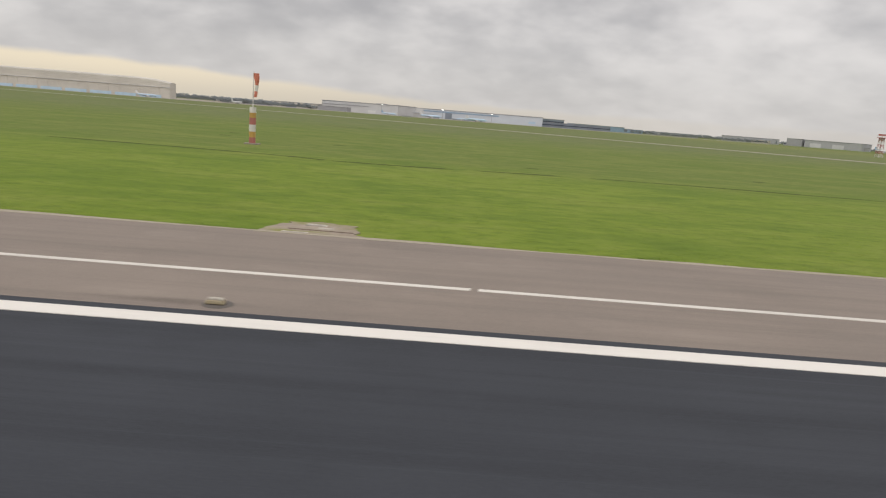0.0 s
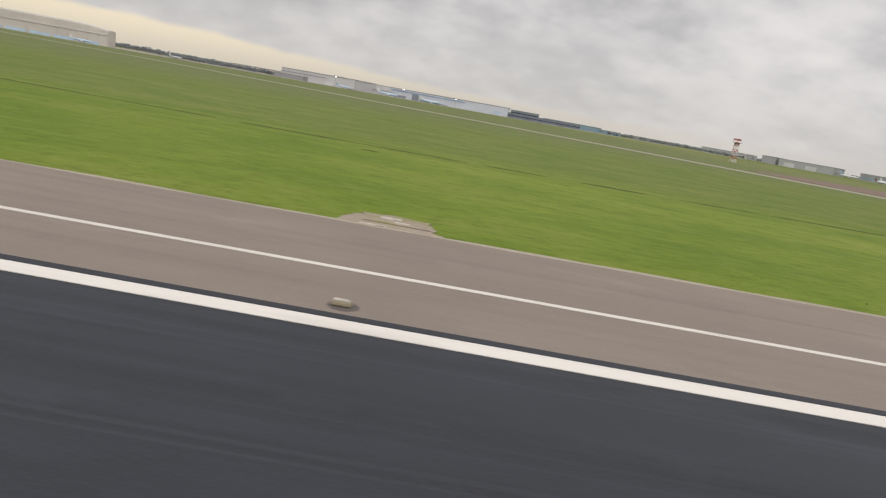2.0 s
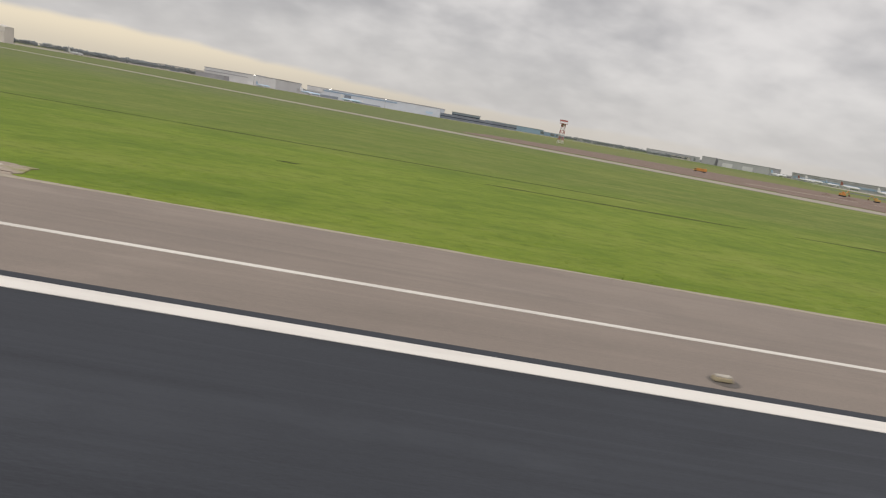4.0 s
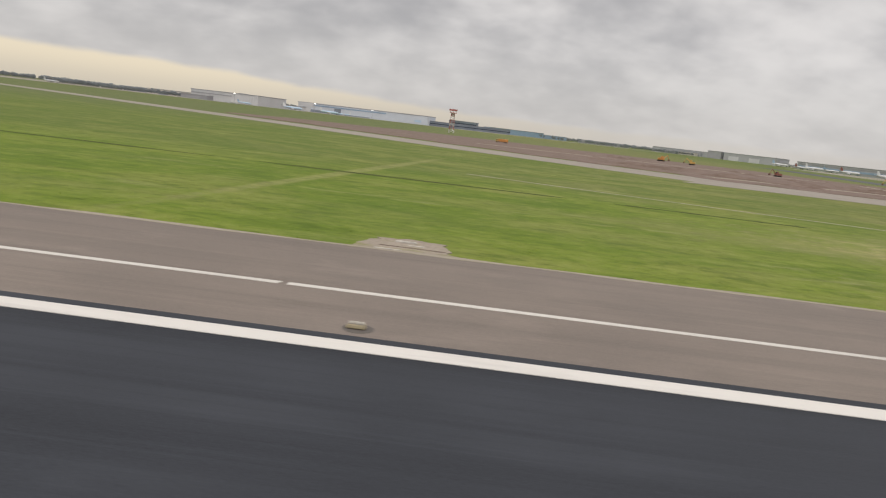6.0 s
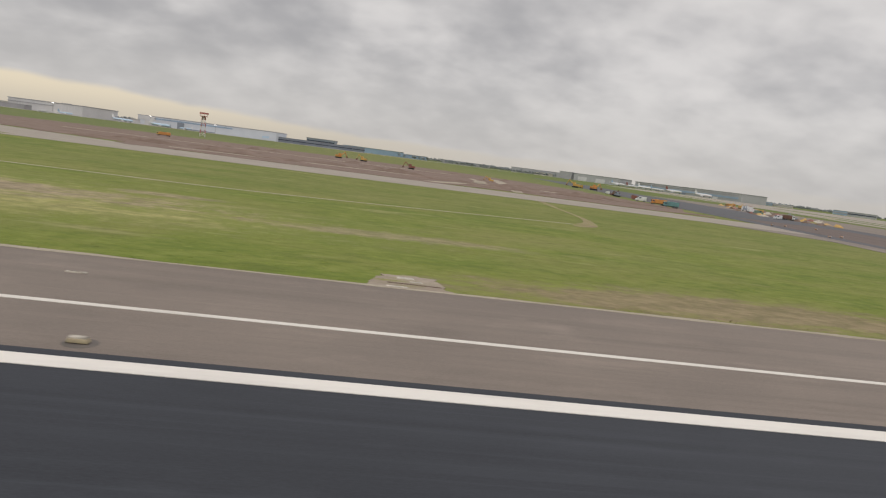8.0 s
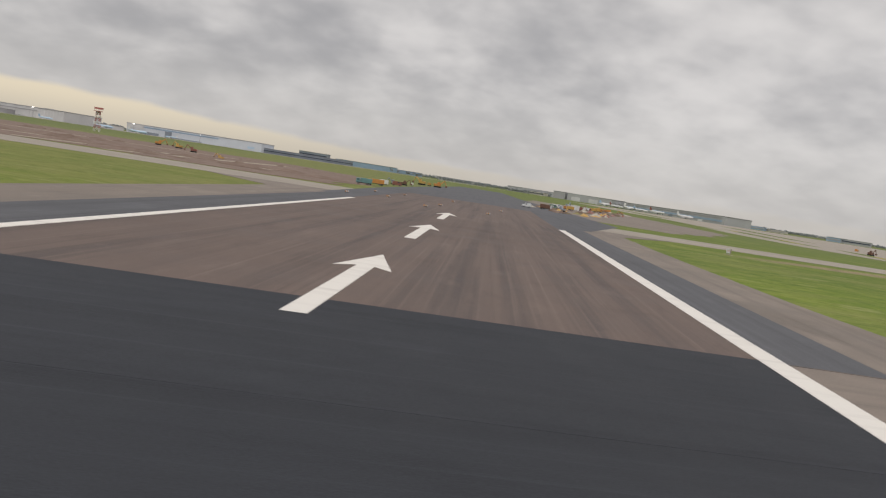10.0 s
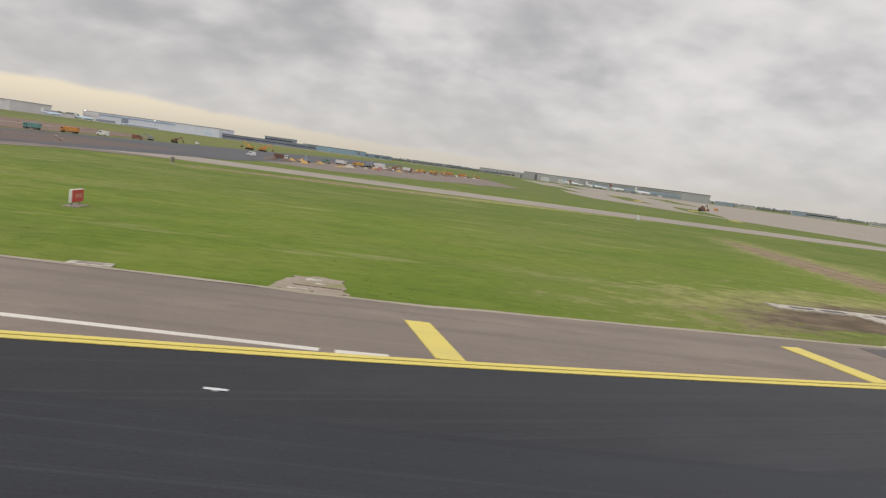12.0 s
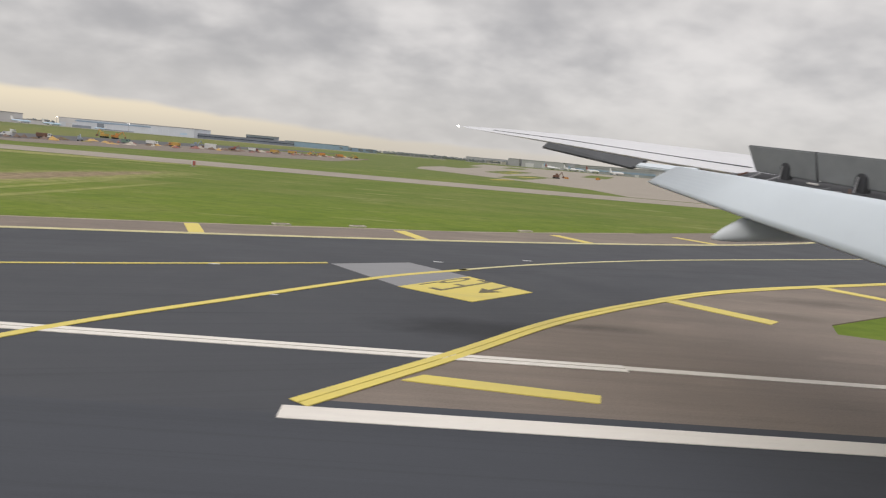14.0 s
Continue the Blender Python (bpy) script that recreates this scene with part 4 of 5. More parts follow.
def windsock_mast():
    t = thing("windsock_mast", -14.3, 50.5, 0, 0, "banded red, white and yellow drum with a windsock", "windsock")
    b = bmesh.new()
    box(b, -0.5, 0.5, -0.5, 0.5, -0.05, 0.08, 0.02)
    part("footing", b, M_CONCRETE, t)
    for k, (h, m) in enumerate(((0.42, M_TOWERRED), (0.42, M_AMBER), (0.5, M_MASTWHITE), (0.5, M_TOWERRED), (0.36, M_AMBER), (0.40, M_MASTWHITE))):
        z0 = 0.08 + sum((0.42, 0.42, 0.5, 0.5, 0.36, 0.40)[:k])
        part("band", mk(tube, (0, 0, z0), (0, 0, z0 + h), 0.24, None, 16), m, t)
    part("pole", mk(tube, (0, 0, 2.6), (0, 0, 5.2), 0.045, 0.03, 8), M_MASTWHITE, t)
    part("hoop", mk(tube, (0.0, 0, 5.02), (0.22, 0, 5.02), 0.02, None, 6), M_STEEL, t)
    # the sock hangs limp from its hoop
    rings = []
    for k in range(9):
        u_ = k / 8
        r_ = 0.20 - 0.07 * u_ + 0.02 * math.sin(u_ * 9)
        rings.append([(0.20 + 0.05 * math.sin(u_ * 4) + r_ * math.cos(a) * (1 - 0.3 * u_), r_ * 0.8 * math.sin(a), 5.1 - 1.7 * u_) for a in [6.2832 * i / 12 for i in range(12)]])
    for k, m in ((0, M_SOCK), (2, M_SOCK), (4, M_MASTWHITE), (6, M_SOCK)):
        b = bmesh.new()
        loft(b, rings[k:k + 3])
        part("sock_band", b, m, t)


windsock_mast()


def landing_tee():
    t = thing("landing_tee_marking", -0.15, 0, 0, 0, "white stone landing tee with dark slots in dirt", "marking")
    for pts in ([(407.4, 22.85), (413.75, 23.35), (413.5, 22.75), (407.5, 22.1)], [(410.2, 22.9), (411.0, 23.0), (412.45, 18.75), (411.6, 18.45)]):
        b = bmesh.new()
        prism(b, pts, -0.05, 0.045 if len(t.children) else 0.05)
        part("arm" if not t.children else "stem", b, M_SLAB, t)
    for k in range(4):
        x = 408.1 + 1.15 * k + (0.75 if k > 1 else 0)
        b = bmesh.new()
        y = 22.55 + 0.09 * k
        prism(b, [(x, y - 0.2), (x + 0.85, y - 0.12), (x + 0.85, y + 0.14), (x, y + 0.06)], 0.0, 0.058)
        part("slot", b, M_PATCH, t)


landing_tee()


def stud(x, y, turn=0.0):
    t = thing("taxiway_stud", x, y, 0.036, turn, "small white inset taxiway stud light", "light", "taxiway studs")
    t.scale = (0.7, 0.7, 0.7)
    part("rim", mk(tube, (0, 0, -0.01), (0, 0, 0.004), 0.09, 0.085, 12), M_STEEL, t)
    b = bmesh.new()
    box(b, -0.21, 0.21, -0.045, 0.045, 0.0, 0.012, 0.005)
    part("prism", b, M_VANWHITE, t)
    return t


st = stud(412.4, 14.3)
for k in range(1, 13):
    copy_thing(st, pose(412.4 + 0.01 * k, 14.3 - 0.57 * k, 0.036))
for x, y in ((407.6, 9.7), (392.8, 9.65), (430.6, 12.4), (433.6, 17.2), (433.7, 14.6), (436.8, 10.1), (437.1, 9.6), (440.4, 15.3), (426.77, 13.42), (429.6, 14.2), (432.5, 15.6), (435.5, 17.0), (438.4, 18.3), (421.0, 9.6), (447.2, 23.26), (444.17, 21.5), (438.6, 8.6), (417.33, 9.89), (420.47, 11.06), (423.59, 12.17)):
    copy_thing(st, pose(x, y, 0.036))
for x, y in ((366.2, 8.0), (419.79, 15.41), (419.64, 14.23), (419.48, 12.99), (419.35, 11.84)):
    copy_thing(st, pose(x, y, 0.033) @ Matrix.Diagonal((0.7, 0.35, 0.35, 1)))


# ---- vehicles and machines ----
VS = 0.62


def wheel(t, x, y, r, w):
    ty = part("wheel", mk(tube, (x, y - w / 2, r), (x, y + w / 2, r), r, None, 14), M_RUBBER, t)
    part("hub", mk(tube, (x, y - w / 2 - 0.01, r), (x, y + w / 2 + 0.01, r), r * 0.5, None, 10), M_STEEL, ty)


def truck(x, y, turn, cab_m, body_m, label, length=4.3, open_body=False):
    t = thing("dump_truck", x, y, 0.03, turn, label, "truck")
    t.scale = (VS, VS, VS)
    b = bmesh.new()
    box(b, -length / 2, length / 2, -0.42, 0.42, 0.34, 0.48, 0.02)
    part("chassis", b, M_RUBBER, t)
    b = bmesh.new()
    box(b, length / 2 - 1.05, length / 2, -0.62, 0.62, 0.45, 1.62, 0.08, 0.93)
    c = part("cab", b, cab_m, t)
    b = bmesh.new()
    box(b, length / 2 - 0.06, length / 2 + 0.005, -0.5, 0.5, 1.02, 1.45, 0.02)
    part("windscreen", b, M_GLASS, c)
    for s in (-0.615, 0.595):
        b = bmesh.new()
        box(b, length / 2 - 0.75, length / 2 - 0.25, s, s + 0.02, 1.05, 1.42, 0.005)
        part("side_window", b, M_GLASS, c)
    b = bmesh.new()
    box(b, -length / 2 - 0.1, length / 2 - 1.2, -0.66, 0.66, 0.52, 1.5 if open_body else 1.75, 0.05, 1.06 if open_body else 1.0)
    part("load_body", b, body_m, t)
    for wx in (length / 2 - 0.6, -length / 2 + 1.15, -length / 2 + 0.45):
        for wy in (-0.56, 0.56):
            wheel(t, wx, wy, 0.28, 0.2)
    return t


def van(x, y, turn, m, label, s=1.0):
    t = thing("van", x, y, 0.03, turn, label, "van")
    t.scale = (VS, VS, VS)
    b = bmesh.new()
    side = [(-1.3, 0.2), (1.35, 0.2), (1.4, 0.62), (1.05, 0.75), (0.65, 1.22), (-1.25, 1.25)]
    loft(b, [[(px * s, wy, pz * s) for px, pz in side] for wy in (-0.52 * s, 0.52 * s)])
    bmesh.ops.bevel(b, geom=list(b.edges), offset=0.04, segments=2, affect="EDGES")
    body = part("body", b, m, t)
    b = bmesh.new()
    loft(b, [[(px * s, wy * s, pz * s) for px, pz in ((0.72, 1.15), (1.04, 0.78), (1.06, 0.80), (0.75, 1.19))] for wy in (-0.44, 0.44)])
    part("windscreen", b, M_GLASS, body)
    for wy in (-0.53, 0.515):
        b = bmesh.new()
        box(b, 0.1 * s, 0.62 * s, wy * s, (wy + 0.015) * s, 0.78 * s, 1.1 * s, 0.004)
        part("side_window", b, M_GLASS, body)
    for wx in (-0.8, 0.85):
        for wy in (-0.47, 0.47):
            wheel(t, wx * s, wy * s, 0.18 * s, 0.12 * s)
    return t


def excavator(x, y, turn, m, label, s=1.0):
    t = thing("excavator", x, y, 0.03, turn, label, "excavator")
    t.scale = (VS, VS, VS)
    for wy in (-0.55, 0.55):
        b = bmesh.new()
        pr = [(-0.95, 0.2), (-0.8, 0.0), (0.8, 0.0), (0.95, 0.2), (0.8, 0.4), (-0.8, 0.4)]
        loft(b, [[(px * s, (wy + o) * s, pz * s) for px, pz in pr] for o in (-0.16, 0.16)])
        part("crawler_track", b, M_RUBBER, t)
    b = bmesh.new()
    box(b, -1.0 * s, 0.75 * s, -0.62 * s, 0.62 * s, 0.45 * s, 1.05 * s, 0.06)
    part("engine_house", b, m, t)
    b = bmesh.new()
    box(b, 0.05 * s, 0.8 * s, 0.05 * s, 0.6 * s, 1.0 * s, 1.6 * s, 0.05, 0.9)
    c = part("cab", b, m, t)
    b = bmesh.new()
    box(b, 0.74 * s, 0.80 * s, 0.12 * s, 0.53 * s, 1.1 * s, 1.5 * s, 0.01)
    part("window", b, M_GLASS, c)
    part("boom", mk(tube, (0.6 * s, -0.25 * s, 0.9 * s), (1.9 * s, -0.25 * s, 2.1 * s), 0.16 * s, 0.12 * s, 6), m, t)
    part("dipper_arm", mk(tube, (1.85 * s, -0.25 * s, 2.15 * s), (2.6 * s, -0.25 * s, 0.75 * s), 0.12 * s, 0.09 * s, 6), m, t)
    b = bmesh.new()
    pr = [(2.3, 0.35), (2.75, 0.3), (2.85, 0.75), (2.5, 0.8)]
    loft(b, [[(px * s, wy * s, pz * s) for px, pz in pr] for wy in (-0.55, 0.05)])
    part("bucket", b, M_BROWNM, t)
    return t


def mound(x, y, r, h, m, label, seed, long=1.0, turn=None):
    """A loose heap: a displaced dome on the ground."""
    b = bmesh.new()
    rings = []
    for k in range(7):
        u_ = k / 6
        ring = []
        for i_ in range(18):
            a = 6.2832 * i_ / 18
            p = Vector((math.cos(a) * u_ * 1.6, math.sin(a) * u_ * 1.6, seed * 3.7))
            q = r * u_ * (1 + 0.25 * noise.noise(p * 1.3))
            ring.append(b.verts.new((q * long * math.cos(a), q * 0.75 * math.sin(a), h * (1 - u_) ** 0.8 * (0.8 + 0.5 * noise.noise(p * 2.2)) - 0.04)))
        rings.append(ring)
    for r0, r1 in zip(rings, rings[1:]):
        for i_ in range(18):
            b.faces.new((r0[i_], r0[(i_ + 1) % 18], r1[(i_ + 1) % 18], r1[i_]))
    bmesh.ops.remove_doubles(b, verts=b.verts, dist=0.001)
    b.faces.new([v_ for v_ in rings[-1] if v_.is_valid][::-1])
    ob = part("earth_mound", b, m)
    ob.matrix_world = pose(x, y, 0.03, 0, 0, seed * 41 if turn is None else turn)
    for f_ in ob.data.polygons:
        f_.use_smooth = True
    tagged(ob, label, "heap", "heaps on the building site")


truck(333.9, 119.2, 175, M_TEAL, M_TEAL, "teal dump truck parked on grey asphalt")
truck(335.6, 128.5, 178, M_ORANGE, M_ORANGE, "orange dump truck parked on grey asphalt", 4.8)
van(336.6, 140.0, 170, M_VANWHITE, "white delivery van parked on grey asphalt", 1.35)
van(339.4, 150.0, 10, M_RED, "red van parked among machines", 1.25)
excavator(338.6, 160.0, 200, M_DARK, "dark crawler excavator with lowered bucket", 1.1)
excavator(341.0, 169.0, 30, M_BROWNM, "rusty brown crawler excavator at work", 1.2)
van(343.2, 180.0, 90, M_VANWHITE, "white car van on the far asphalt", 1.0)
excavator(347.0, 223.0, 160, M_AMBER, "amber crawler excavator on far asphalt", 1.9)
truck(349.5, 226.0, 100, M_AMBER, M_AMBER, "amber dump truck on far asphalt")
excavator(352.0, 219.0, 20, M_ORANGE, "orange crawler excavator on far asphalt", 1.8)
van(366.0, 137.0, 190, M_VANWHITE, "white van beside the gravel yard", 1.1)
truck(371.0, 141.0, 5, M_VANWHITE, M_BROWNM, "white and brown dump truck in the yard")
excavator(375.5, 146.0, 120, M_DARK, "dark crawler excavator in the yard", 1.1)
van(377.6, 164.0, 0, M_GREEN, "green and white van in the yard", 1.3)
truck(380.5, 172.0, 15, M_VANWHITE, M_VANWHITE, "white truck in the gravel yard")
truck(384.5, 176.0, 170, M_ORANGE, M_AMBER, "orange and amber truck in the yard")
excavator(386.5, 186.0, 60, M_DARK, "black crane excavator with raised boom", 1.5)
excavator(393.5, 198.0, 10, M_RED, "red crawler excavator in the yard", 1.2)
truck(397.5, 205.0, 20, M_RED, M_VANWHITE, "red and white truck in the yard")
truck(402.0, 214.0, 0, M_AMBER, M_AMBER, "amber dump truck in the gravel yard")
truck(406.0, 222.0, 10, M_ORANGE, M_AMBER, "orange truck among heaps in the yard")
excavator(409.5, 236.0, 40, M_AMBER, "amber crawler excavator in the far yard", 1.2)
truck(412.5, 243.0, 190, M_AMBER, M_ORANGE, "amber and orange truck in the far yard")
truck(418.0, 251.0, 180, M_ORANGE, M_ORANGE, "orange dump truck in the far yard")
excavator(424.0, 252.0, 200, M_AMBER, "amber crawler excavator in far grass", 1.1)
excavator(289.0, 172.0, 190, M_RED, "red crawler excavator digging brown earth", 1.3)
truck(221.5, 196.0, 178, M_AMBER, M_ORANGE, "long orange dump truck on the earthworks", 5.6)
excavator(269.0, 205.0, 20, M_ORANGE, "orange crawler excavator digging earth", 1.5)
excavator(276.5, 200.0, 160, M_AMBER, "amber crawler excavator digging earth", 1.4)
excavator(304.0, 140.0, 170, M_AMBER, "small amber excavator on brown earth", 0.9)
excavator(487.0, 201.0, 25, M_BROWNM, "dark brown machine standing on a far taxiway", 1.5)
van(491.5, 207.0, 15, M_ORANGE, "low orange cart behind a dark machine", 0.8)
van(511.0, 241.5, 40, M_ORANGE, "small orange service van on the taxiway", 1.2)
heaps = random.Random(21)
for k in range(16):
    mound(heaps.uniform(236, 322), heaps.uniform(128, 190), heaps.uniform(1.2, 3.2), heaps.uniform(0.35, 0.8), M_EARTH, "low heap of loose brown earth", k + 1)
for k in range(16):
    y = heaps.uniform(135, 255)
    mound(371 + (y - 135) * 0.42 + heaps.uniform(-5, 6), y, heaps.uniform(0.8, 2.0), heaps.uniform(0.3, 0.7), (M_EARTH, M_DIRT, M_EARTH, M_BROWNM, M_STRIP)[k % 5], ("heap of brown earth beside machines", "heap of dark soil beside machines", "heap of brown earth beside machines", "heap of dark rubble beside machines", "heap of pale soil beside machines")[k % 5], k + 30)

for k in range(14):
    x = 238 + 6.8 * k + heaps.uniform(-2, 2)
    mound(x, 99 + 0.05 * (x - 238) + heaps.uniform(0, 26), heaps.uniform(1.6, 2.8), heaps.uniform(0.5, 1.0), M_EARTH, "long ridge of dug brown earth", k + 60, heaps.uniform(2.2, 4.0), heaps.uniform(-14, 14))
for k in range(70):
    y = heaps.uniform(128, 262)
    mound(372 + (y - 135) * 0.40 + heaps.uniform(-9, 9), y, heaps.uniform(0.6, 1.7), heaps.uniform(0.4, 0.95), (M_EARTH, M_RED, M_SLAB, M_AMBER, M_DIRT)[k % 5], ("heap of brown earth beside machines", "pile of reddish rubble beside machines", "pile of pale stones beside machines", "pile of orange site material", "heap of dark soil beside machines")[k % 5], k + 90)

container = thing("site_container", 389.4, 189.9, 0.02, 12, "white site container beside machines", "container")
b = bmesh.new()
box(b, -1.5, 1.5, -0.65, 0.65, 0.05, 1.4, 0.03)
part("body", b, M_VANWHITE, container)
for k in range(9):
    b = bmesh.new()
    box(b, -1.4 + 0.33 * k, -1.28 + 0.33 * k, -0.675, -0.645, 0.12, 1.32, 0.006)
    part("rib", b, M_VANWHITE, container)
b = bmesh.new()
box(b, 1.49, 1.53, -0.4, 0.4, 0.1, 1.3, 0.01)
part("door", b, M_CONCRETE, container)


def barrier(x, y, turn):
    t = thing("barrier_board", x, y, 0.03, turn, "low orange and white warning barrier board", "barrier", "warning barriers")
    t.scale = (0.36, 0.36, 0.36)
    b = bmesh.new()
    box(b, -0.55, 0.55, -0.16, 0.16, 0.0, 0.14, 0.02)
    part("foot", b, M_RUBBER, t)
    for k in range(4):
        b = bmesh.new()
        box(b, -0.6 + 0.3 * k, -0.3 + 0.3 * k, -0.05, 0.05, 0.12, 0.5, 0.012)
        part("stripe", b, M_ORANGE if k % 2 == 0 else M_VANWHITE, t)
    part("lamp", mk(tube, (0, 0, 0.5), (0, 0, 0.62), 0.06, 0.05, 8), M_AMBER, t)
    return t


bar = barrier(334.5, 76.0, 5)
for k, (x, y) in enumerate(((339.0, 80), (343.0, 70), (345.0, 78), (350.0, 74), (337.0, 92), (341.0, 95), (348.0, 98), (353.5, 88))):
    copy_thing(bar, pose(x, y, 0.03, 0, 0, (k * 37) % 50 - 20))


# ---- buildings ----
def hangar(p, q, h, depth, label, wall_m, name="hangar", roof=0.9, band=None, doors=(), ribs=24, logo=None):
    """A large hall whose front runs from p to q; its parts are laid along the front."""
    p, q = np.array(p, float), np.array(q, float)
    length = np.linalg.norm(q - p)
    t = thing(name, p[0], p[1], 0, math.degrees(math.atan2(*(q - p)[::-1])), label, "building")
    b = bmesh.new()
    box(b, 0, length, 0, depth, -0.5, h, 0.0)
    w = part("wall", b, wall_m, t)
    b = bmesh.new()
    box(b, -0.6, length + 0.6, -0.6, depth + 0.6, h, h + roof, 0.15)
    part("roof", b, M_ROOF, t)
    if band:
        for a0, a1, z0, z1, m in band:
            b = bmesh.new()
            box(b, a0 * length, a1 * length, -0.5, 0.0, z0 * h, z1 * h, 0.0)
            part("fascia_panel", b, m, t)
    for a0, a1, z1, m in doors:
        b = bmesh.new()
        box(b, a0 * length, a1 * length, -0.3, 0.0, 0.0, z1 * h, 0.0)
        part("door", b, m, t)
    for k in range(ribs):
        b = bmesh.new()
        x = (k + 0.5) * length / ribs
        box(b, x - 0.12, x + 0.12, -0.18, 0.02, 0.0, h * 0.98, 0.0)
        part("pilaster", b, wall_m, w)
    if logo:
        b = bmesh.new()
        box(b, logo[0] * length, logo[1] * length, -0.4, -0.05, logo[2] * h, logo[3] * h, 0.0)
        part("badge", b, M_PALEBLUE, t)
    return t


hangar((-61, 1018), (136, 997), 12.4, 60, "long white aircraft hangar with a blue fascia", M_HANGAR, roof=0.9,
       band=[(0.12, 0.68, 0.72, 0.86, M_BLUEGREY), (0.0, 0.13, 0.55, 1.0, M_HANGARB)], doors=[(0.285, 0.335, 0.70, M_DARK), (0.05, 0.10, 0.5, M_HANGARB), (0.10, 0.24, 0.3, M_DARK), (0.34, 0.56, 0.12, M_DARK)], logo=(0.90, 0.95, 0.22, 0.46))
hangar((-159, 867), (-61.6, 835), 11.8, 60, "pale grey aircraft hangar with a raised roof block", M_HANGARB, roof=0.7, band=[(0.0, 0.62, 0.66, 0.74, M_ROOF), (0.72, 0.86, 1.0, 1.10, M_ROOF)], doors=[(0.1, 0.3, 0.45, M_BEIGE), (0.62, 0.72, 0.35, M_VANWHITE)])
hangar((-228, 890), (-160, 868), 6.4, 40, "low brown-grey hall beside a hangar", M_BEIGE, "low_hall", 0.4, ribs=10, doors=[(0.3, 0.5, 0.5, M_DARK)])
hangar((-159, 838), (-122, 828), 5.0, 12, "low dark annex before a hangar", M_ROOF, "annex", 0.3, ribs=6)
# the arched hall
t = thing("arched_hangar", -253, 627, 0, 176, "huge beige arched hangar with blue doors", "building")
prof = [(0, 0), (0, 1.0), (0.5, 1.06), (6, 1.10), (11, 1.07), (12, 1.0), (12, 0)]
b = bmesh.new()
loft(b, [[(x, -y, z * h) for y, z in prof] for x, h in ((0, 13.0), (8, 14.3), (17, 15.3), (30, 15.9), (90, 16.4), (150, 16.6), (210, 16.4), (290, 15.9))])
part("shell", b, M_BEIGE, t)
b = bmesh.new()
box(b, 0, 290, 0.05, 0.6, 9.6, 9.9, 0.0)
part("eaves_band", b, M_HANGARB, t)
for k in range(12):
    b = bmesh.new()
    box(b, 8 + 23.5 * k, 28 + 23.5 * k, 0.02, 0.5, 0.0, 2.6, 0.0)
    part("door", b, M_PALEBLUE, t)
for k in range(30):
    b = bmesh.new()
    box(b, 9.6 * k, 9.6 * k + 0.4, 0.0, 0.25, 0, 9.6, 0.0)
    part("pilaster", b, M_BEIGE, t)

hangar((137, 1010), (260, 1105), 7.0, 40, "long dark low building beside a hangar", M_DARK, "low_terminal", 0.4, ribs=16, band=[(0.0, 1.0, 0.45, 0.6, M_GLASS)])
hangar((155, 1228), (205, 1224), 13.0, 30, "dark blue-grey office block above low roofs", M_DARK, "office_block", 1.0, ribs=9, band=[(0.02, 0.98, 0.62, 0.78, M_GLASS), (0.02, 0.98, 0.30, 0.46, M_GLASS)])
hangar((205, 1240), (380, 1345), 6.8, 30, "long flat grey terminal building", M_BLUEGREY, "low_terminal", 0.4, ribs=16)
hangar((232, 1235), (330, 1290), 9.0, 30, "bright blue clad warehouse", M_BLUE, "warehouse", 0.5, ribs=12)
hangar((713, 1103), (758, 847), 10.6, 40, "long pale pier with dark windows and gates", M_FARGREY, "terminal", 0.7, ribs=26, band=[(0.02, 0.98, 0.30, 0.55, M_BLUEGREY), (0.02, 0.98, 0.74, 0.80, M_ROOF)], doors=[(0.2, 0.24, 0.28, M_VANWHITE), (0.5, 0.54, 0.28, M_DARK), (0.78, 0.82, 0.28, M_VANWHITE)])
hangar((630, 1279), (648, 1260), 13.0, 30, "grey service tower beside white sheds", M_ROOF, "terminal", 0.6, ribs=4)
hangar((652, 1257), (715, 1186), 12.5, 48, "pale grey cargo shed with pale doors", M_FARGREY, "cargo_shed", 0.6, ribs=12, doors=[(0.1, 0.3, 0.6, M_HANGARB), (0.5, 0.7, 0.6, M_HANGARB)])
far = random.Random(33)
fx = 600.0
while fx < 1060:
    fl, fh = far.uniform(14, 46), far.uniform(3.0, 7.5)
    fy = 1330 - 0.85 * (fx - 600) + far.uniform(-45, 45)
    fm = far.choice((M_FARGREY, M_HANGARB, M_BEIGE, M_BLUEGREY, M_FARGREY))
    hangar((fx, fy), (fx + fl * 0.8, fy - fl * 0.55), fh, far.uniform(15, 30), "pale terminal block with a band of windows", fm, "terminal", 0.5, ribs=5, band=[(0.04, 0.96, 0.42, 0.68, far.choice((M_DARK, M_ROOF, M_GLASS)))])
    fx += fl * far.uniform(0.7, 1.25)
hangar((560, 1400), (660, 1370), 10.0, 30, "pale grey warehouse on the far horizon", M_FARGREY, "warehouse", 0.5, ribs=10)
hangar((420, 1420), (520, 1430), 6.5, 30, "low grey warehouse on the far horizon", M_ROOF, "warehouse", 0.5, ribs=10)
hangar((-330, 1010), (-240, 980), 6.0, 30, "low dark depot between tree rows", M_DARK, "depot", 0.5, ribs=8)
hangar((-60, 870), (-20, 905), 5.0, 20, "low pale depot beside a hangar", M_HANGARB, "depot", 0.4, ribs=6)
hangar((-46, 700), (-38, 703), 0.9, 3, "small white hut on the grass", M_VANWHITE, "hut", 0.1, ribs=2)


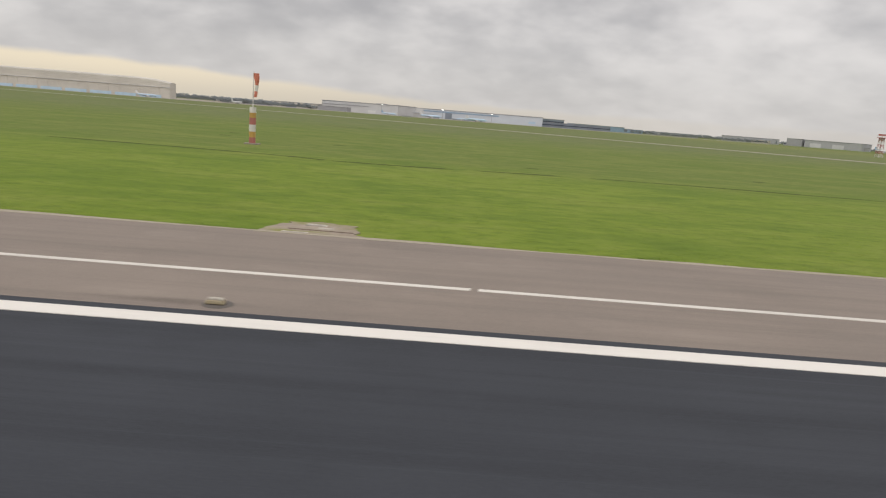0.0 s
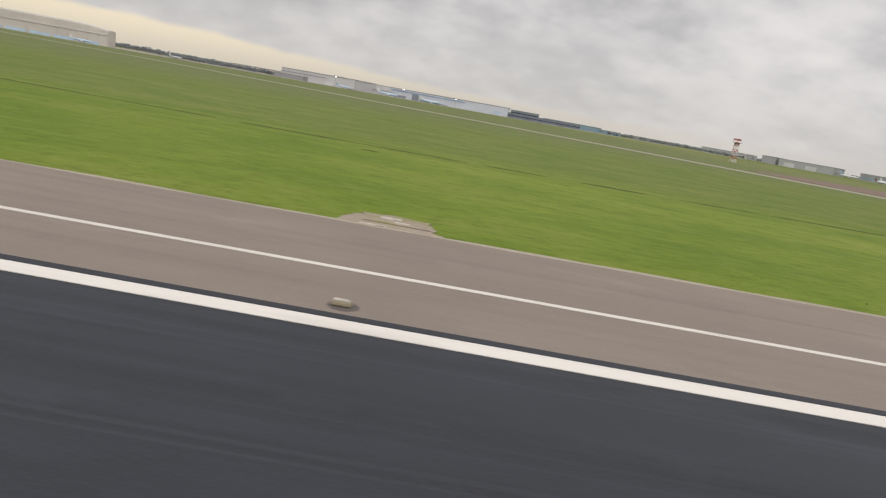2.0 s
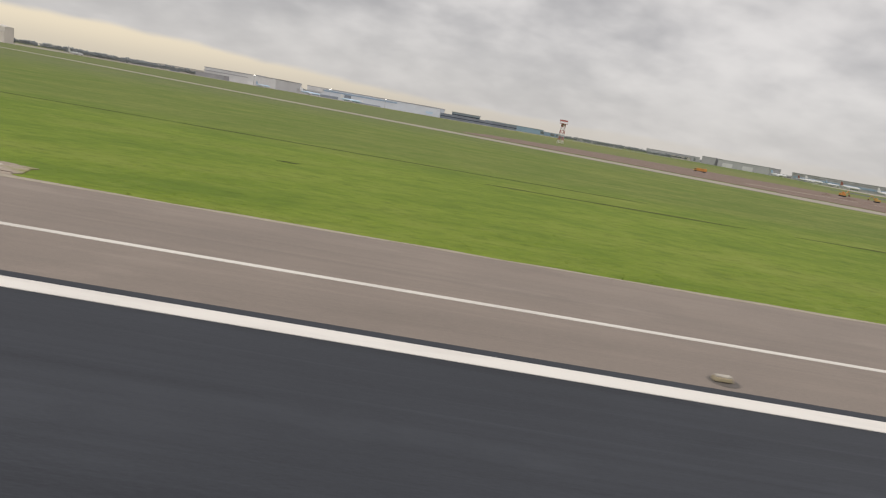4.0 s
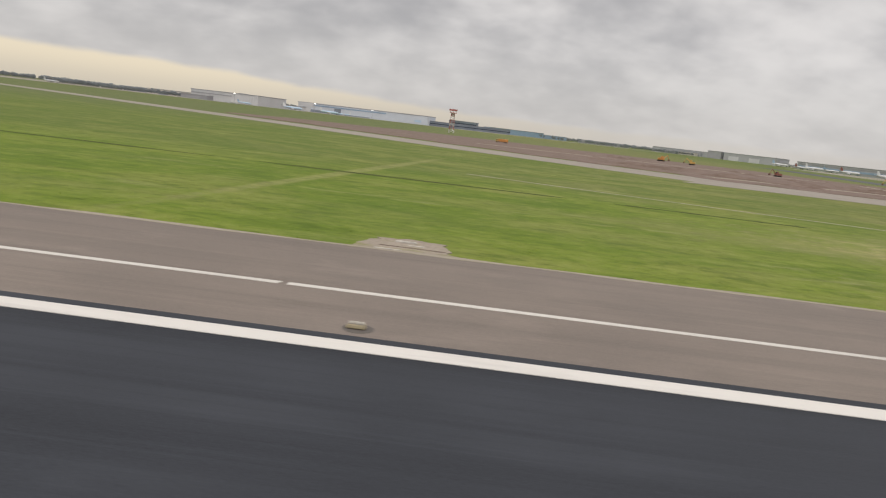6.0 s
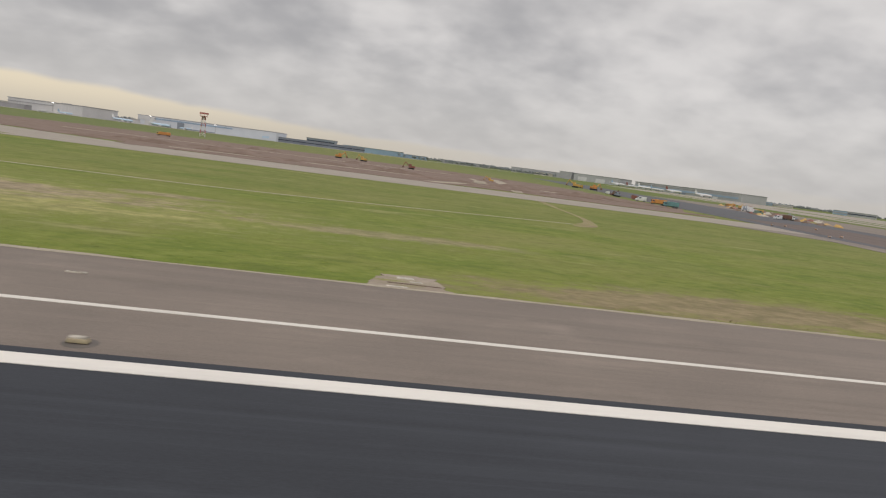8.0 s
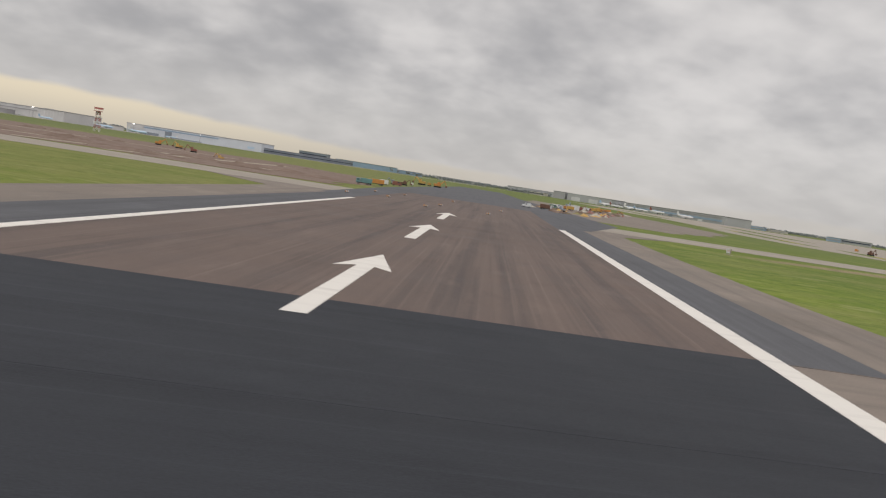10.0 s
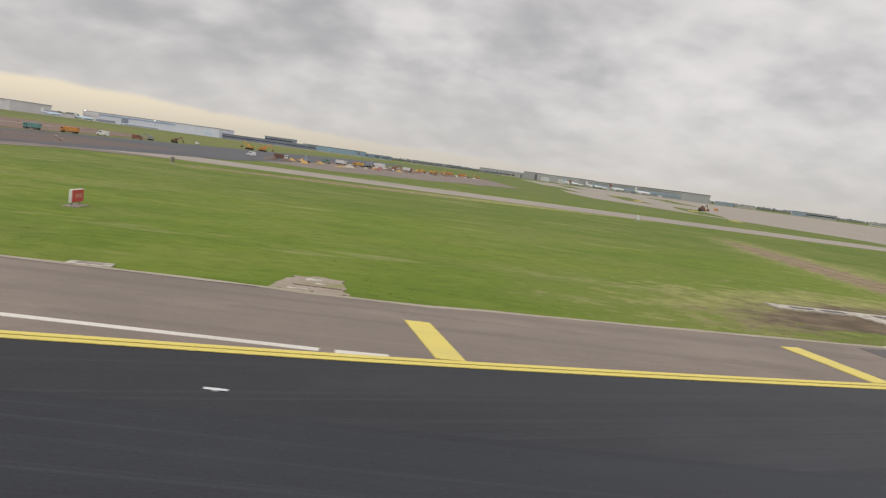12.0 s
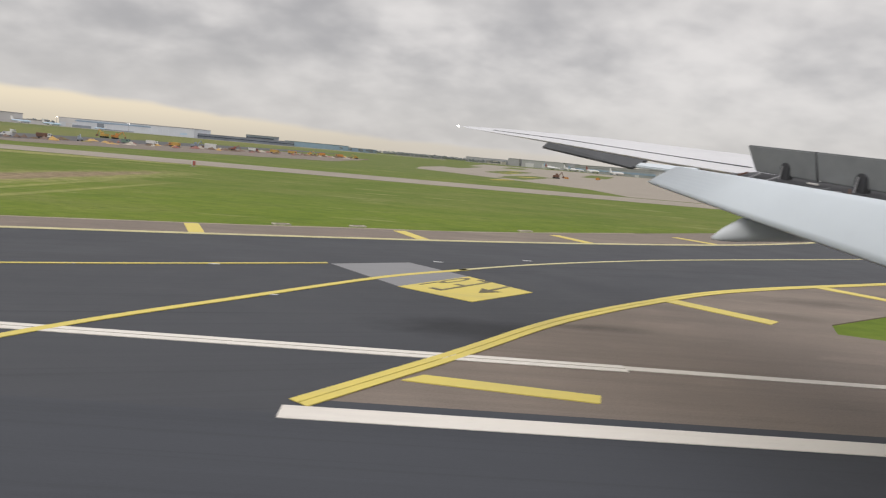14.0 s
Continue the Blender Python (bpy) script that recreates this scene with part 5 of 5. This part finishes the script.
def radar_tower():
    t = thing("radar_tower", 201.3, 320, 0, 8, "red and white lattice radar tower", "tower")
    H = 9.0
    for k in range(6):
        z0, z1 = H * k / 6, H * (k + 1) / 6
        w0, w1 = 1.15 - 0.07 * k, 1.15 - 0.07 * (k + 1)
        m = M_TOWERRED if k % 2 else M_MASTWHITE
        for sx, sy in ((-1, -1), (1, -1), (1, 1), (-1, 1)):
            part("leg", mk(tube, (w0 * sx, w0 * sy, z0), (w1 * sx, w1 * sy, z1), 0.11, None, 6), m, t)
        for (ax, ay), (bx, by) in (((-1, -1), (1, -1)), ((1, -1), (1, 1)), ((1, 1), (-1, 1)), ((-1, 1), (-1, -1))):
            part("brace", mk(tube, (w0 * ax, w0 * ay, z0), (w1 * bx, w1 * by, z1), 0.08, None, 5), m, t)
            part("brace", mk(tube, (w1 * ax, w1 * ay, z1), (w1 * bx, w1 * by, z1), 0.08, None, 5), m, t)
    b = bmesh.new()
    box(b, -1.5, 1.5, -1.5, 1.5, H, H + 0.25, 0.04)
    part("platform", b, M_TOWERRED, t)
    b = bmesh.new()
    box(b, -0.7, 0.7, -0.7, 0.7, H - 1.4, H, 0.05)
    part("equipment_cabin", b, M_MASTWHITE, t)
    for sx, sy in ((-1.4, -1.4), (1.4, -1.4), (1.4, 1.4), (-1.4, 1.4)):
        part("rail_post", mk(tube, (sx, sy, H + 0.2), (sx, sy, H + 1.1), 0.07, None, 5), M_MASTWHITE, t)
    b = bmesh.new()
    loft(b, [[(x, 0.35 * x * x / 4 - 0.15 + o, H + 1.0 + z) for z in (0, 0.8)] + [(x, 0.35 * x * x / 4 + 0.0 + o, H + 1.0 + z) for z in (0.8, 0)] for o in (0,) for x in (-1.9, -1.2, -0.4, 0.4, 1.2, 1.9)])
    part("antenna_reflector", b, M_TOWERRED, t)
    part("antenna_pillar", mk(tube, (0, 0, H + 0.2), (0, 0, H + 1.1), 0.2, None, 8), M_MASTWHITE, t)


radar_tower()


def lamp_mast(x, y, h):
    t = thing("floodlight_mast", x, y, 0, 0, "slim grey floodlight mast with lit lamps", "mast", "floodlight masts")
    part("pole", mk(tube, (0, 0, 0), (0, 0, h), 0.25, 0.14, 8), M_STEEL, t)
    b = bmesh.new()
    box(b, -1.1, 1.1, -0.3, 0.3, h - 0.1, h + 0.15, 0.04)
    part("crosshead", b, M_STEEL, t)
    for sx in (-0.7, 0.7):
        b = bmesh.new()
        box(b, sx - 0.38, sx + 0.38, -0.45, -0.28, h - 0.25, h + 0.35, 0.05)
        part("lamp", b, glow, t)
    return t


lamp_mast(-78, 800, 11.5)
for x, y in ((-8, 905), (-100, 905), (60, 960)):
    copy_thing(bpy.data.objects["floodlight_mast"], pose(x, y, 0))


def airliner(x, y, turn, tail_m, label, s=1.0, body_m=None):
    t = thing("airliner", x, y, 0, turn, label, "airplane", "parked airliners")
    b = bmesh.new()
    st_ = [(-10, 0.15, 2.6), (-8.5, 0.6, 2.3), (-5, 1.05, 2.1), (6, 1.05, 2.05), (8.6, 0.85, 2.0), (10, 0.2, 1.85)]
    loft(b, [[(px * s, r * math.cos(a) * s, (z + r * math.sin(a)) * s) for a in [2 * math.pi * i / 12 for i in range(12)]] for px, r, z in st_])
    part("fuselage", b, body_m or M_PALEBLUE, t)
    b = bmesh.new()
    pr = [(-10.2, 2.9), (-7.0, 2.9), (-8.9, 6.0), (-10.3, 6.0)]
    loft(b, [[(px * s, wy * s, z * s) for px, z in pr] for wy in (-0.12, 0.12)])
    part("tail_fin", b, tail_m, t)
    for sy in (-1, 1):
        b = bmesh.new()
        loft(b, [[(2.4 * s, 0.8 * sy * s, 1.7 * s), (-1.6 * s, 0.8 * sy * s, 1.65 * s), (-1.6 * s, 0.8 * sy * s, 1.45 * s), (2.4 * s, 0.8 * sy * s, 1.4 * s)], [(-2.6 * s, 9 * sy * s, 2.4 * s), (-3.8 * s, 9 * sy * s, 2.4 * s), (-3.8 * s, 9 * sy * s, 2.33 * s), (-2.6 * s, 9 * sy * s, 2.32 * s)]])
        part("wing", b, M_WINGTOP, t)
        part("engine", mk(tube, (0.2 * s, 3.2 * sy * s, 1.05 * s), (2.6 * s, 3.2 * sy * s, 1.05 * s), 0.5 * s, 0.62 * s, 12), M_VANWHITE, t)
        b = bmesh.new()
        loft(b, [[(-8.2 * s, 0.3 * sy * s, 2.75 * s), (-9.8 * s, 0.3 * sy * s, 2.75 * s), (-9.8 * s, 0.3 * sy * s, 2.65 * s), (-8.2 * s, 0.3 * sy * s, 2.65 * s)], [(-9.6 * s, 3.4 * sy * s, 3.0 * s), (-10.3 * s, 3.4 * sy * s, 3.0 * s), (-10.3 * s, 3.4 * sy * s, 2.95 * s), (-9.6 * s, 3.4 * sy * s, 2.95 * s)]])
        part("tailplane", b, M_WINGTOP, t)
        part("main_gear", mk(tube, (-0.4 * s, 1.3 * sy * s, 0), (-0.4 * s, 1.3 * sy * s, 1.2 * s), 0.22 * s, None, 8), M_RUBBER, t)
    part("nose_gear", mk(tube, (7.6 * s, 0, 0), (7.6 * s, 0, 1.3 * s), 0.18 * s, None, 8), M_RUBBER, t)
    return t


airliner(-22, 850, -12, M_VANWHITE, "pale blue airliner with white tail on apron", 1.35)
airliner(33, 812, -14, M_VANWHITE, "pale blue airliner parked before the hangar", 1.25)
airliner(-262, 600, 10, M_VANWHITE, "white-tailed airliner beside the arched hangar", 0.9)
airliner(-70, 812, -10, M_BLUE, "blue-tailed airliner parked on the apron", 0.9)
airliner(640, 925, 20, M_RED, "red-tailed airliner at the far pier", 1.2, M_VANWHITE)
airliner(668, 905, 15, M_BLUE, "blue-tailed airliner at the far pier", 1.2, M_VANWHITE)
airliner(672, 959, -68, M_VANWHITE, "white airliner parked at the long pier", 1.5, M_VANWHITE)
airliner(688, 898, -70, M_RED, "white airliner with a red tail at the pier", 1.5, M_VANWHITE)
airliner(659, 1036, -66, M_BLUE, "white airliner with a blue tail at the pier", 1.5, M_VANWHITE)
airliner(704, 844, -72, M_VANWHITE, "white airliner at the end of the pier", 1.5, M_VANWHITE)
airliner(-300, 900, 75, M_VANWHITE, "white airliner parked by dark sheds", 0.9, M_VANWHITE)
airliner(-272, 905, 78, M_VANWHITE, "white airliner parked by dark sheds", 0.9, M_VANWHITE)
airliner(-236, 930, 80, M_VANWHITE, "white airliner parked by dark sheds", 0.9, M_VANWHITE)
airliner(-196, 640, 70, M_VANWHITE, "white airliner beside the arched hangar", 0.8, M_VANWHITE)
airliner(20, 965, 170, M_VANWHITE, "airliner standing at the hangar door", 0.9)


# ---- trees ----
def tree_row(name, a, b_, count, h0, h1, spread, label, seed):
    """A far row of trees: many small clumps on short trunks."""
    rnd = np.random.RandomState(seed)
    base = np.array([(1, 0, 0), (-1, 0, 0), (0, 1, 0), (0, -1, 0), (0, 0, 1), (0, 0, -1)], float)
    fc = np.array([(0, 2, 4), (2, 1, 4), (1, 3, 4), (3, 0, 4), (2, 0, 5), (1, 2, 5), (3, 1, 5), (0, 3, 5)])
    vs, fs, k = [], [], 0
    for i in range(count):
        u_ = rnd.rand()
        x = a[0] + (b_[0] - a[0]) * u_ + rnd.randn() * spread
        y = a[1] + (b_[1] - a[1]) * u_ + rnd.randn() * spread
        h = h0 + (h1 - h0) * rnd.rand() * (0.6 + 0.4 * math.sin(u_ * 37 + seed))
        vs.append(base * (0.16 * h / 5, 0.16 * h / 5, h * 0.3) + (x, y, h * 0.25))
        fs.append(fc + k)
        k += 6
        for j in range(26):
            r = h * (0.07 + 0.09 * rnd.rand())
            ang, rad = rnd.rand() * 6.28, h * 0.33 * math.sqrt(rnd.rand())
            z = h * (0.3 + 0.62 * rnd.rand())
            rad *= 1.15 - 0.7 * abs(z / h - 0.5)
            vs.append(base * (r, r, r * 0.8) * (0.7 + 0.6 * rnd.rand(6, 1)) + (x + rad * math.cos(ang), y + rad * math.sin(ang), z))
            fs.append(fc + k)
            k += 6
    me = bpy.data.meshes.new(name)
    me.from_pydata(np.concatenate(vs).tolist(), [], np.concatenate(fs).tolist())
    me.materials.append(M_LEAF)
    tagged(new(name, me), label, "trees", "", "stuff")


tree_row("tree_row", (-1500, 1500), (2600, 1650), 1500, 5, 9, 20, "grey-green row of trees along the horizon", 1)
tree_row("tree_row", (-232, 700), (-165, 880), 200, 4.5, 7, 7, "dark green trees between the hangars", 2)
tree_row("tree_row", (-420, 1060), (-120, 1060), 320, 5, 8, 14, "dark trees behind the hangars", 3)
tree_row("tree_row", (-110, 960), (-62, 1000), 80, 5, 8, 8, "dark trees beside the long hangar", 4)
tree_row("tree_row", (300, 1330), (800, 1420), 300, 5, 8, 25, "grey-green trees and roofs far off", 5)
tree_row("tree_row", (800, 1350), (2200, 1100), 700, 4.5, 7.5, 25, "grey-green trees far off", 6)
tree_row("tree_row", (-620, 900), (-300, 900), 240, 5.5, 8.5, 12, "dark trees behind the arched hangar", 8)


# ---- aircraft wing ----
def aircraft_wing():
    t = thing("aircraft_wing", 0, 0, 0, 0, "pale grey airliner wing with raised dark spoilers", "wing")
    t.matrix_world = pose(0.0198, 0.3834, 4.2785, -0.0651, 0.5397, -0.0639)

    def section(y, xt, zt, chord, thick):
        """Wing profile at a span station, from trailing edge over the top."""
        up_ = [(0.0, 0.0), (0.15, 0.20), (0.35, 0.48), (0.6, 0.62), (0.85, 0.5), (0.96, 0.28), (1.0, 0.05)]
        dn = [(0.96, -0.15), (0.8, -0.32), (0.5, -0.36), (0.2, -0.16), (0.0, -0.03)]
        return [(xt + chord * c, y, zt + thick * k) for c, k in up_ + dn]

    b = bmesh.new()
    loft(b, [section(17.95, 444.12, 3.86, 0.75, 0.05), section(17.3, 444.42, 3.80, 1.2, 0.13), section(14.9, 445.72, 3.60, 1.9, 0.28), section(12.4, 446.95, 3.37, 2.6, 0.38), section(10.8, 447.85, 3.24, 3.2, 0.40), section(7.8, 448.6, 3.02, 4.3, 0.46), section(2.4, 449.6, 2.60, 6.6, 0.62)])
    part("wing_box", b, M_WINGTOP, t)
    part("tip_light", mk(tube, (444.07, 17.93, 3.868), (444.13, 17.93, 3.868), 0.018, 0.016, 8), glow, t)

    def panel(name, corners, th, m, label=""):
        """A thick plate through four corners."""
        c = [Vector(p) for p in corners]
        nrm = (c[1] - c[0]).cross(c[3] - c[0]).normalized() * th
        bb = bmesh.new()
        lo, hi = [bb.verts.new(p) for p in c], [bb.verts.new(p + nrm) for p in c]
        bb.faces.new(lo[::-1])
        bb.faces.new(hi)
        for i in range(4):
            j = (i + 1) % 4
            bb.faces.new((lo[i], lo[j], hi[j], hi[i]))
        bmesh.ops.bevel(bb, geom=list(bb.edges), offset=th * 0.3, segments=2, affect="EDGES")
        return part(name, bb, m, t, label)

    bb = bmesh.new()
    seam = []
    for y, xt, zt, chord, thick in ((16.9, 444.63, 3.765, 1.3, 0.155), (14.9, 445.72, 3.60, 1.9, 0.28), (12.4, 446.95, 3.37, 2.6, 0.38), (11.3, 447.55, 3.28, 2.95, 0.395)):
        xs_, zs_ = xt + chord * 0.16, zt + thick * 0.215
        seam.append([(xs_, y, zs_ + 0.006), (xs_ + 0.05, y, zs_ + 0.010), (xs_ + 0.05, y, zs_ - 0.02), (xs_, y, zs_ - 0.02)])
    loft(bb, seam)
    part("aileron_seam", bb, M_WINGDARK, t, "dark gap line of the ailerons")
    # drooped outboard flap, seen from behind; its underside shade is in the dark colour
    panel("outboard_flap", [(445.73, 14.88, 3.56), (445.62, 14.9, 3.44), (446.66, 12.45, 3.17), (446.9, 12.4, 3.33)], 0.05, M_FLAPDARK, "drooped outboard flap with underside shade in its colour")
    panel("flaperon", [(446.75, 12.3, 3.26), (446.62, 12.2, 3.20), (447.1, 11.2, 3.16), (447.25, 11.2, 3.24)], 0.05, M_WING)
    # inboard flap: a thick bent plate
    bb = bmesh.new()
    rows_ = []
    for y, xl, zl, xm, zm, xh, zh in ((11.45, 446.58, 3.01, 446.76, 3.18, 447.0, 3.28), (9.6, 447.02, 2.75, 447.10, 3.02, 447.35, 3.18), (7.6, 447.47, 2.49, 447.50, 2.84, 447.78, 3.05), (3.6, 448.2, 2.02, 448.2, 2.48, 448.6, 2.78)):
        face_ = []
        for k in range(9):
            a = k / 8
            face_.append(((1 - a) ** 2 * xl + 2 * a * (1 - a) * (0.35 * xm + 0.325 * (xl + xh)) + a * a * xh, y, (1 - a) ** 2 * zl + 2 * a * (1 - a) * (0.35 * zm + 0.325 * (zl + zh)) + a * a * zh))
        rows_.append(face_ + [(xh + 0.25, y, zh - 0.05), (xm + 0.3, y, zm - 0.16), (xl + 0.05, y, zl - 0.03)])
    loft(bb, rows_)
    fl = part("inboard_flap", bb, M_WING, t, "large pale drooped inboard flap")
    for f_ in fl.data.polygons:
        f_.use_smooth = len(f_.vertices) == 4
    # spoilers stand up on their hinge line
    ys = (10.85, 9.62, 8.35, 7.0, 5.6, 4.2)
    for y0, y1 in zip(ys, ys[1:]):
        f = lambda y: 447.82 + (10.85 - y) * 0.16
        z = lambda y: 3.31 - (10.85 - y) * 0.07
        a0, a1 = y0 - 0.006, y1 + 0.006
        lead = 0.10 if y0 > 10 else 0.05
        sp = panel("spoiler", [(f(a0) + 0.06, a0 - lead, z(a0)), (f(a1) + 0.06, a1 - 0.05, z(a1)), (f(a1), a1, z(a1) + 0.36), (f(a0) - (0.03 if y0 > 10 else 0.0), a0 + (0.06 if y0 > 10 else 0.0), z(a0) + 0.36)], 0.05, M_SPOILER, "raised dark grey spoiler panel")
        mid_ = (a0 + a1) / 2 - 0.10
        # solid dark arch for a recess's shade, with a hinge rod standing in it
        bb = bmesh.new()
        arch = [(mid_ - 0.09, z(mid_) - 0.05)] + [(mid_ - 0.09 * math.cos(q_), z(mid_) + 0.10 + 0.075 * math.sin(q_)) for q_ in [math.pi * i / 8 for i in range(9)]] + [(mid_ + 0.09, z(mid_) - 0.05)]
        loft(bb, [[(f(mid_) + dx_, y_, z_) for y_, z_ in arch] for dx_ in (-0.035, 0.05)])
        part("recess_shade", bb, M_WINGDARK, sp)
        part("hinge_rod", mk(tube, (f(mid_) - 0.07, mid_ + 0.02, z(mid_) - 0.06), (f(mid_) - 0.05, mid_ + 0.01, z(mid_) + 0.13), 0.012, None, 6), M_STEEL, sp)
        # dark bar stands for the shaded gap between two spoilers
        part("gap_shade", mk(tube, (f(a1) + 0.02, a1 - 0.055, z(a1) - 0.01), (f(a1) - 0.02, a1 - 0.003, z(a1) + 0.355), 0.016, None, 6), M_WINGDARK, sp)
        part("jury_link", mk(tube, (f(a1) - 0.06, a1 + 0.02, z(a1) - 0.035), (f(a1) - 0.04, a1 - 0.16, z(a1) - 0.045), 0.013, None, 6), M_MASTWHITE, sp)
    # dark solid fills the cavity, its shade put into the colour
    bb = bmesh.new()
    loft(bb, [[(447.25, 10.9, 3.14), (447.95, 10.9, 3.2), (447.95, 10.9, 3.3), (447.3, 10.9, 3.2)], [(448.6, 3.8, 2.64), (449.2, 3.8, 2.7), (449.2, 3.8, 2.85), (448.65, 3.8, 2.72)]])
    part("cove_shade", bb, M_WINGDARK, t, "dark solid for the cavity shade under spoilers")
    # pipes, brackets and rods crowd the open cavity
    pipes = random.Random(5)
    for k in range(34):
        y_ = 10.6 - 0.19 * k + pipes.uniform(-0.06, 0.06)
        xb, zb = 447.55 + (10.85 - y_) * 0.165, 3.24 - (10.85 - y_) * 0.072
        dy_, dz_ = pipes.uniform(-0.16, 0.16), pipes.uniform(-0.02, 0.07)
        part("pipe", mk(tube, (xb - 0.05, y_, zb), (xb + pipes.uniform(0.0, 0.12), y_ + dy_, zb + dz_), pipes.uniform(0.006, 0.016), None, 6), pipes.choice((M_STEEL, M_WINGDARK, M_SPOILER, M_FLAPDARK, M_BROWNM)), t)
    # the gear leg that carries the wing
    lg = part("landing_gear", mk(tube, (452.2, 2.9, 0.3), (452.2, 2.9, 2.55), 0.11, 0.14, 12), M_STEEL, t)
    for gx in (451.55, 452.2, 452.85):
        for gy in (2.55, 3.25):
            part("wheel", mk(tube, (gx, gy - 0.12, 0.35), (gx, gy + 0.12, 0.35), 0.325, None, 18), M_RUBBER, lg)
    part("axle_beam", mk(tube, (451.5, 2.9, 0.35), (452.9, 2.9, 0.35), 0.07, None, 8), M_STEEL, lg)
    for gx in (451.55, 452.2, 452.85):
        part("axle", mk(tube, (gx, 2.5, 0.35), (gx, 3.3, 0.35), 0.05, None, 8), M_STEEL, lg)
    # flap track fairing: a canoe with a pointed tail
    bb = bmesh.new()
    rings = []
    for k, (x, r, z) in enumerate(((446.83, 0.02, 2.40), (446.95, 0.075, 2.43), (447.15, 0.13, 2.48), (447.4, 0.165, 2.53), (447.8, 0.18, 2.58), (448.4, 0.16, 2.62), (449.0, 0.06, 2.66))):
        rings.append([(x, 9.6 + r * 0.8 * math.cos(a), z + r * (1.5 if math.sin(a) > 0 else 0.75) * math.sin(a)) for a in [2 * math.pi * i / 14 for i in range(14)]])
    loft(bb, rings)
    fr = part("flap_track_fairing", bb, M_FAIRING, t, "canoe-shaped grey flap fairing")
    for f_ in fr.data.polygons:
        f_.use_smooth = True


aircraft_wing()


# ---- grass blades along the pavement edge ----
def edge_y(x):
    xs_ = np.array([p[0] for p in EDGE])
    ys_ = np.array([p[1] for p in EDGE])
    return np.interp(x, xs_, ys_)


def grass_tufts(count, seed, reach, tall):
    """Leaning blades in clumps, thinning out away from the asphalt."""
    rnd = np.random.RandomState(seed)
    x = rnd.uniform(-34, 474, count)
    off = rnd.exponential(reach, count)
    y = edge_y(x) + 0.02 + off
    keep = off < 30
    keep &= ~((x > cross_x(y, -28.2)) & (x < cross_x(y, 8.0)))
    for px in PADS:
        keep &= ~((abs(x - px) < 1.15) & (off < 1.9))
    # bare dirt round the tee, the trodden strip behind it and worn ovals
    for cx, cy, rx, ry, turn in ((411.3, 21.8, 6.8, 2.8, 17), (415.8, 23.6, 3.0, 2.4, 30), (420.4, 40.5, 18, 1.7, 81.5), (418.5, 26.5, 4.6, 1.9, 100), (255, 28.8, 17, 2.8, -3), (369.9, 23.6, 2.4, 0.9, -8), (290.5, 17.9, 5.0, 1.0, 4), (362.3, 17.6, 1.7, 0.6, 8)):
        ca, sa = math.cos(radians(turn)), math.sin(radians(turn))
        du, dv = (x - cx) * ca + (y - cy) * sa, -(x - cx) * sa + (y - cy) * ca
        keep &= ((du / rx) ** 2 + (dv / ry) ** 2 > 1) | (rnd.rand(count) < 0.12)
    # clumps: waves of several lengths, none along one axis
    wave = sum(np.sin(x * math.cos(a) * f + y * math.sin(a) * f + p) for f, a, p in ((0.7, 0.4, 0), (1.3, 1.9, 2), (2.1, 1.1, 4), (3.7, 2.6, 1), (5.3, 0.2, 3))) / 5
    keep &= rnd.rand(count) < 0.55 + 0.8 * np.clip(wave + 0.1, 0, 1)
    x, y, wave = x[keep], y[keep], wave[keep]
    blades = 3
    X, Y, W = np.repeat(x, blades), np.repeat(y, blades), np.repeat(wave, blades)
    m = len(X)
    ang = rnd.uniform(0, 6.283, m)
    X = X + rnd.normal(0, 0.05, m)
    Y = Y + rnd.uniform(0, 0.10, m)
    h = rnd.uniform(0.4, 1.0, m) * tall * (0.8 + 0.5 * np.clip(W, 0, 1))
    w = rnd.uniform(0.010, 0.022, m)
    lean = rnd.uniform(1.0, 2.6, m) * h
    v0 = np.stack([X - w * np.cos(ang), Y - w * np.sin(ang), np.zeros(m)], 1)
    v1 = np.stack([X + w * np.cos(ang), Y + w * np.sin(ang), np.zeros(m)], 1)
    v2 = np.stack([X - lean * np.sin(ang), Y + lean * np.cos(ang), h], 1)
    verts = np.stack([v0, v1, v2], 1).reshape(-1, 3)
    me = bpy.data.meshes.new("grass")
    me.vertices.add(len(verts))
    me.vertices.foreach_set("co", verts.ravel())
    me.loops.add(3 * m)
    me.loops.foreach_set("vertex_index", np.arange(3 * m, dtype=np.int32))
    me.polygons.add(m)
    me.polygons.foreach_set("loop_start", np.arange(0, 3 * m, 3, dtype=np.int32))
    me.update(calc_edges=True)
    me.validate()
    me.materials.append(M_BLADE)
    tagged(new("grass", me), "uneven green grass blades beside the asphalt", "grass", "", "stuff")


grass_tufts(16000, 11, 0.10, 0.030)
grass_tufts(150000, 12, 6.0, 0.014)
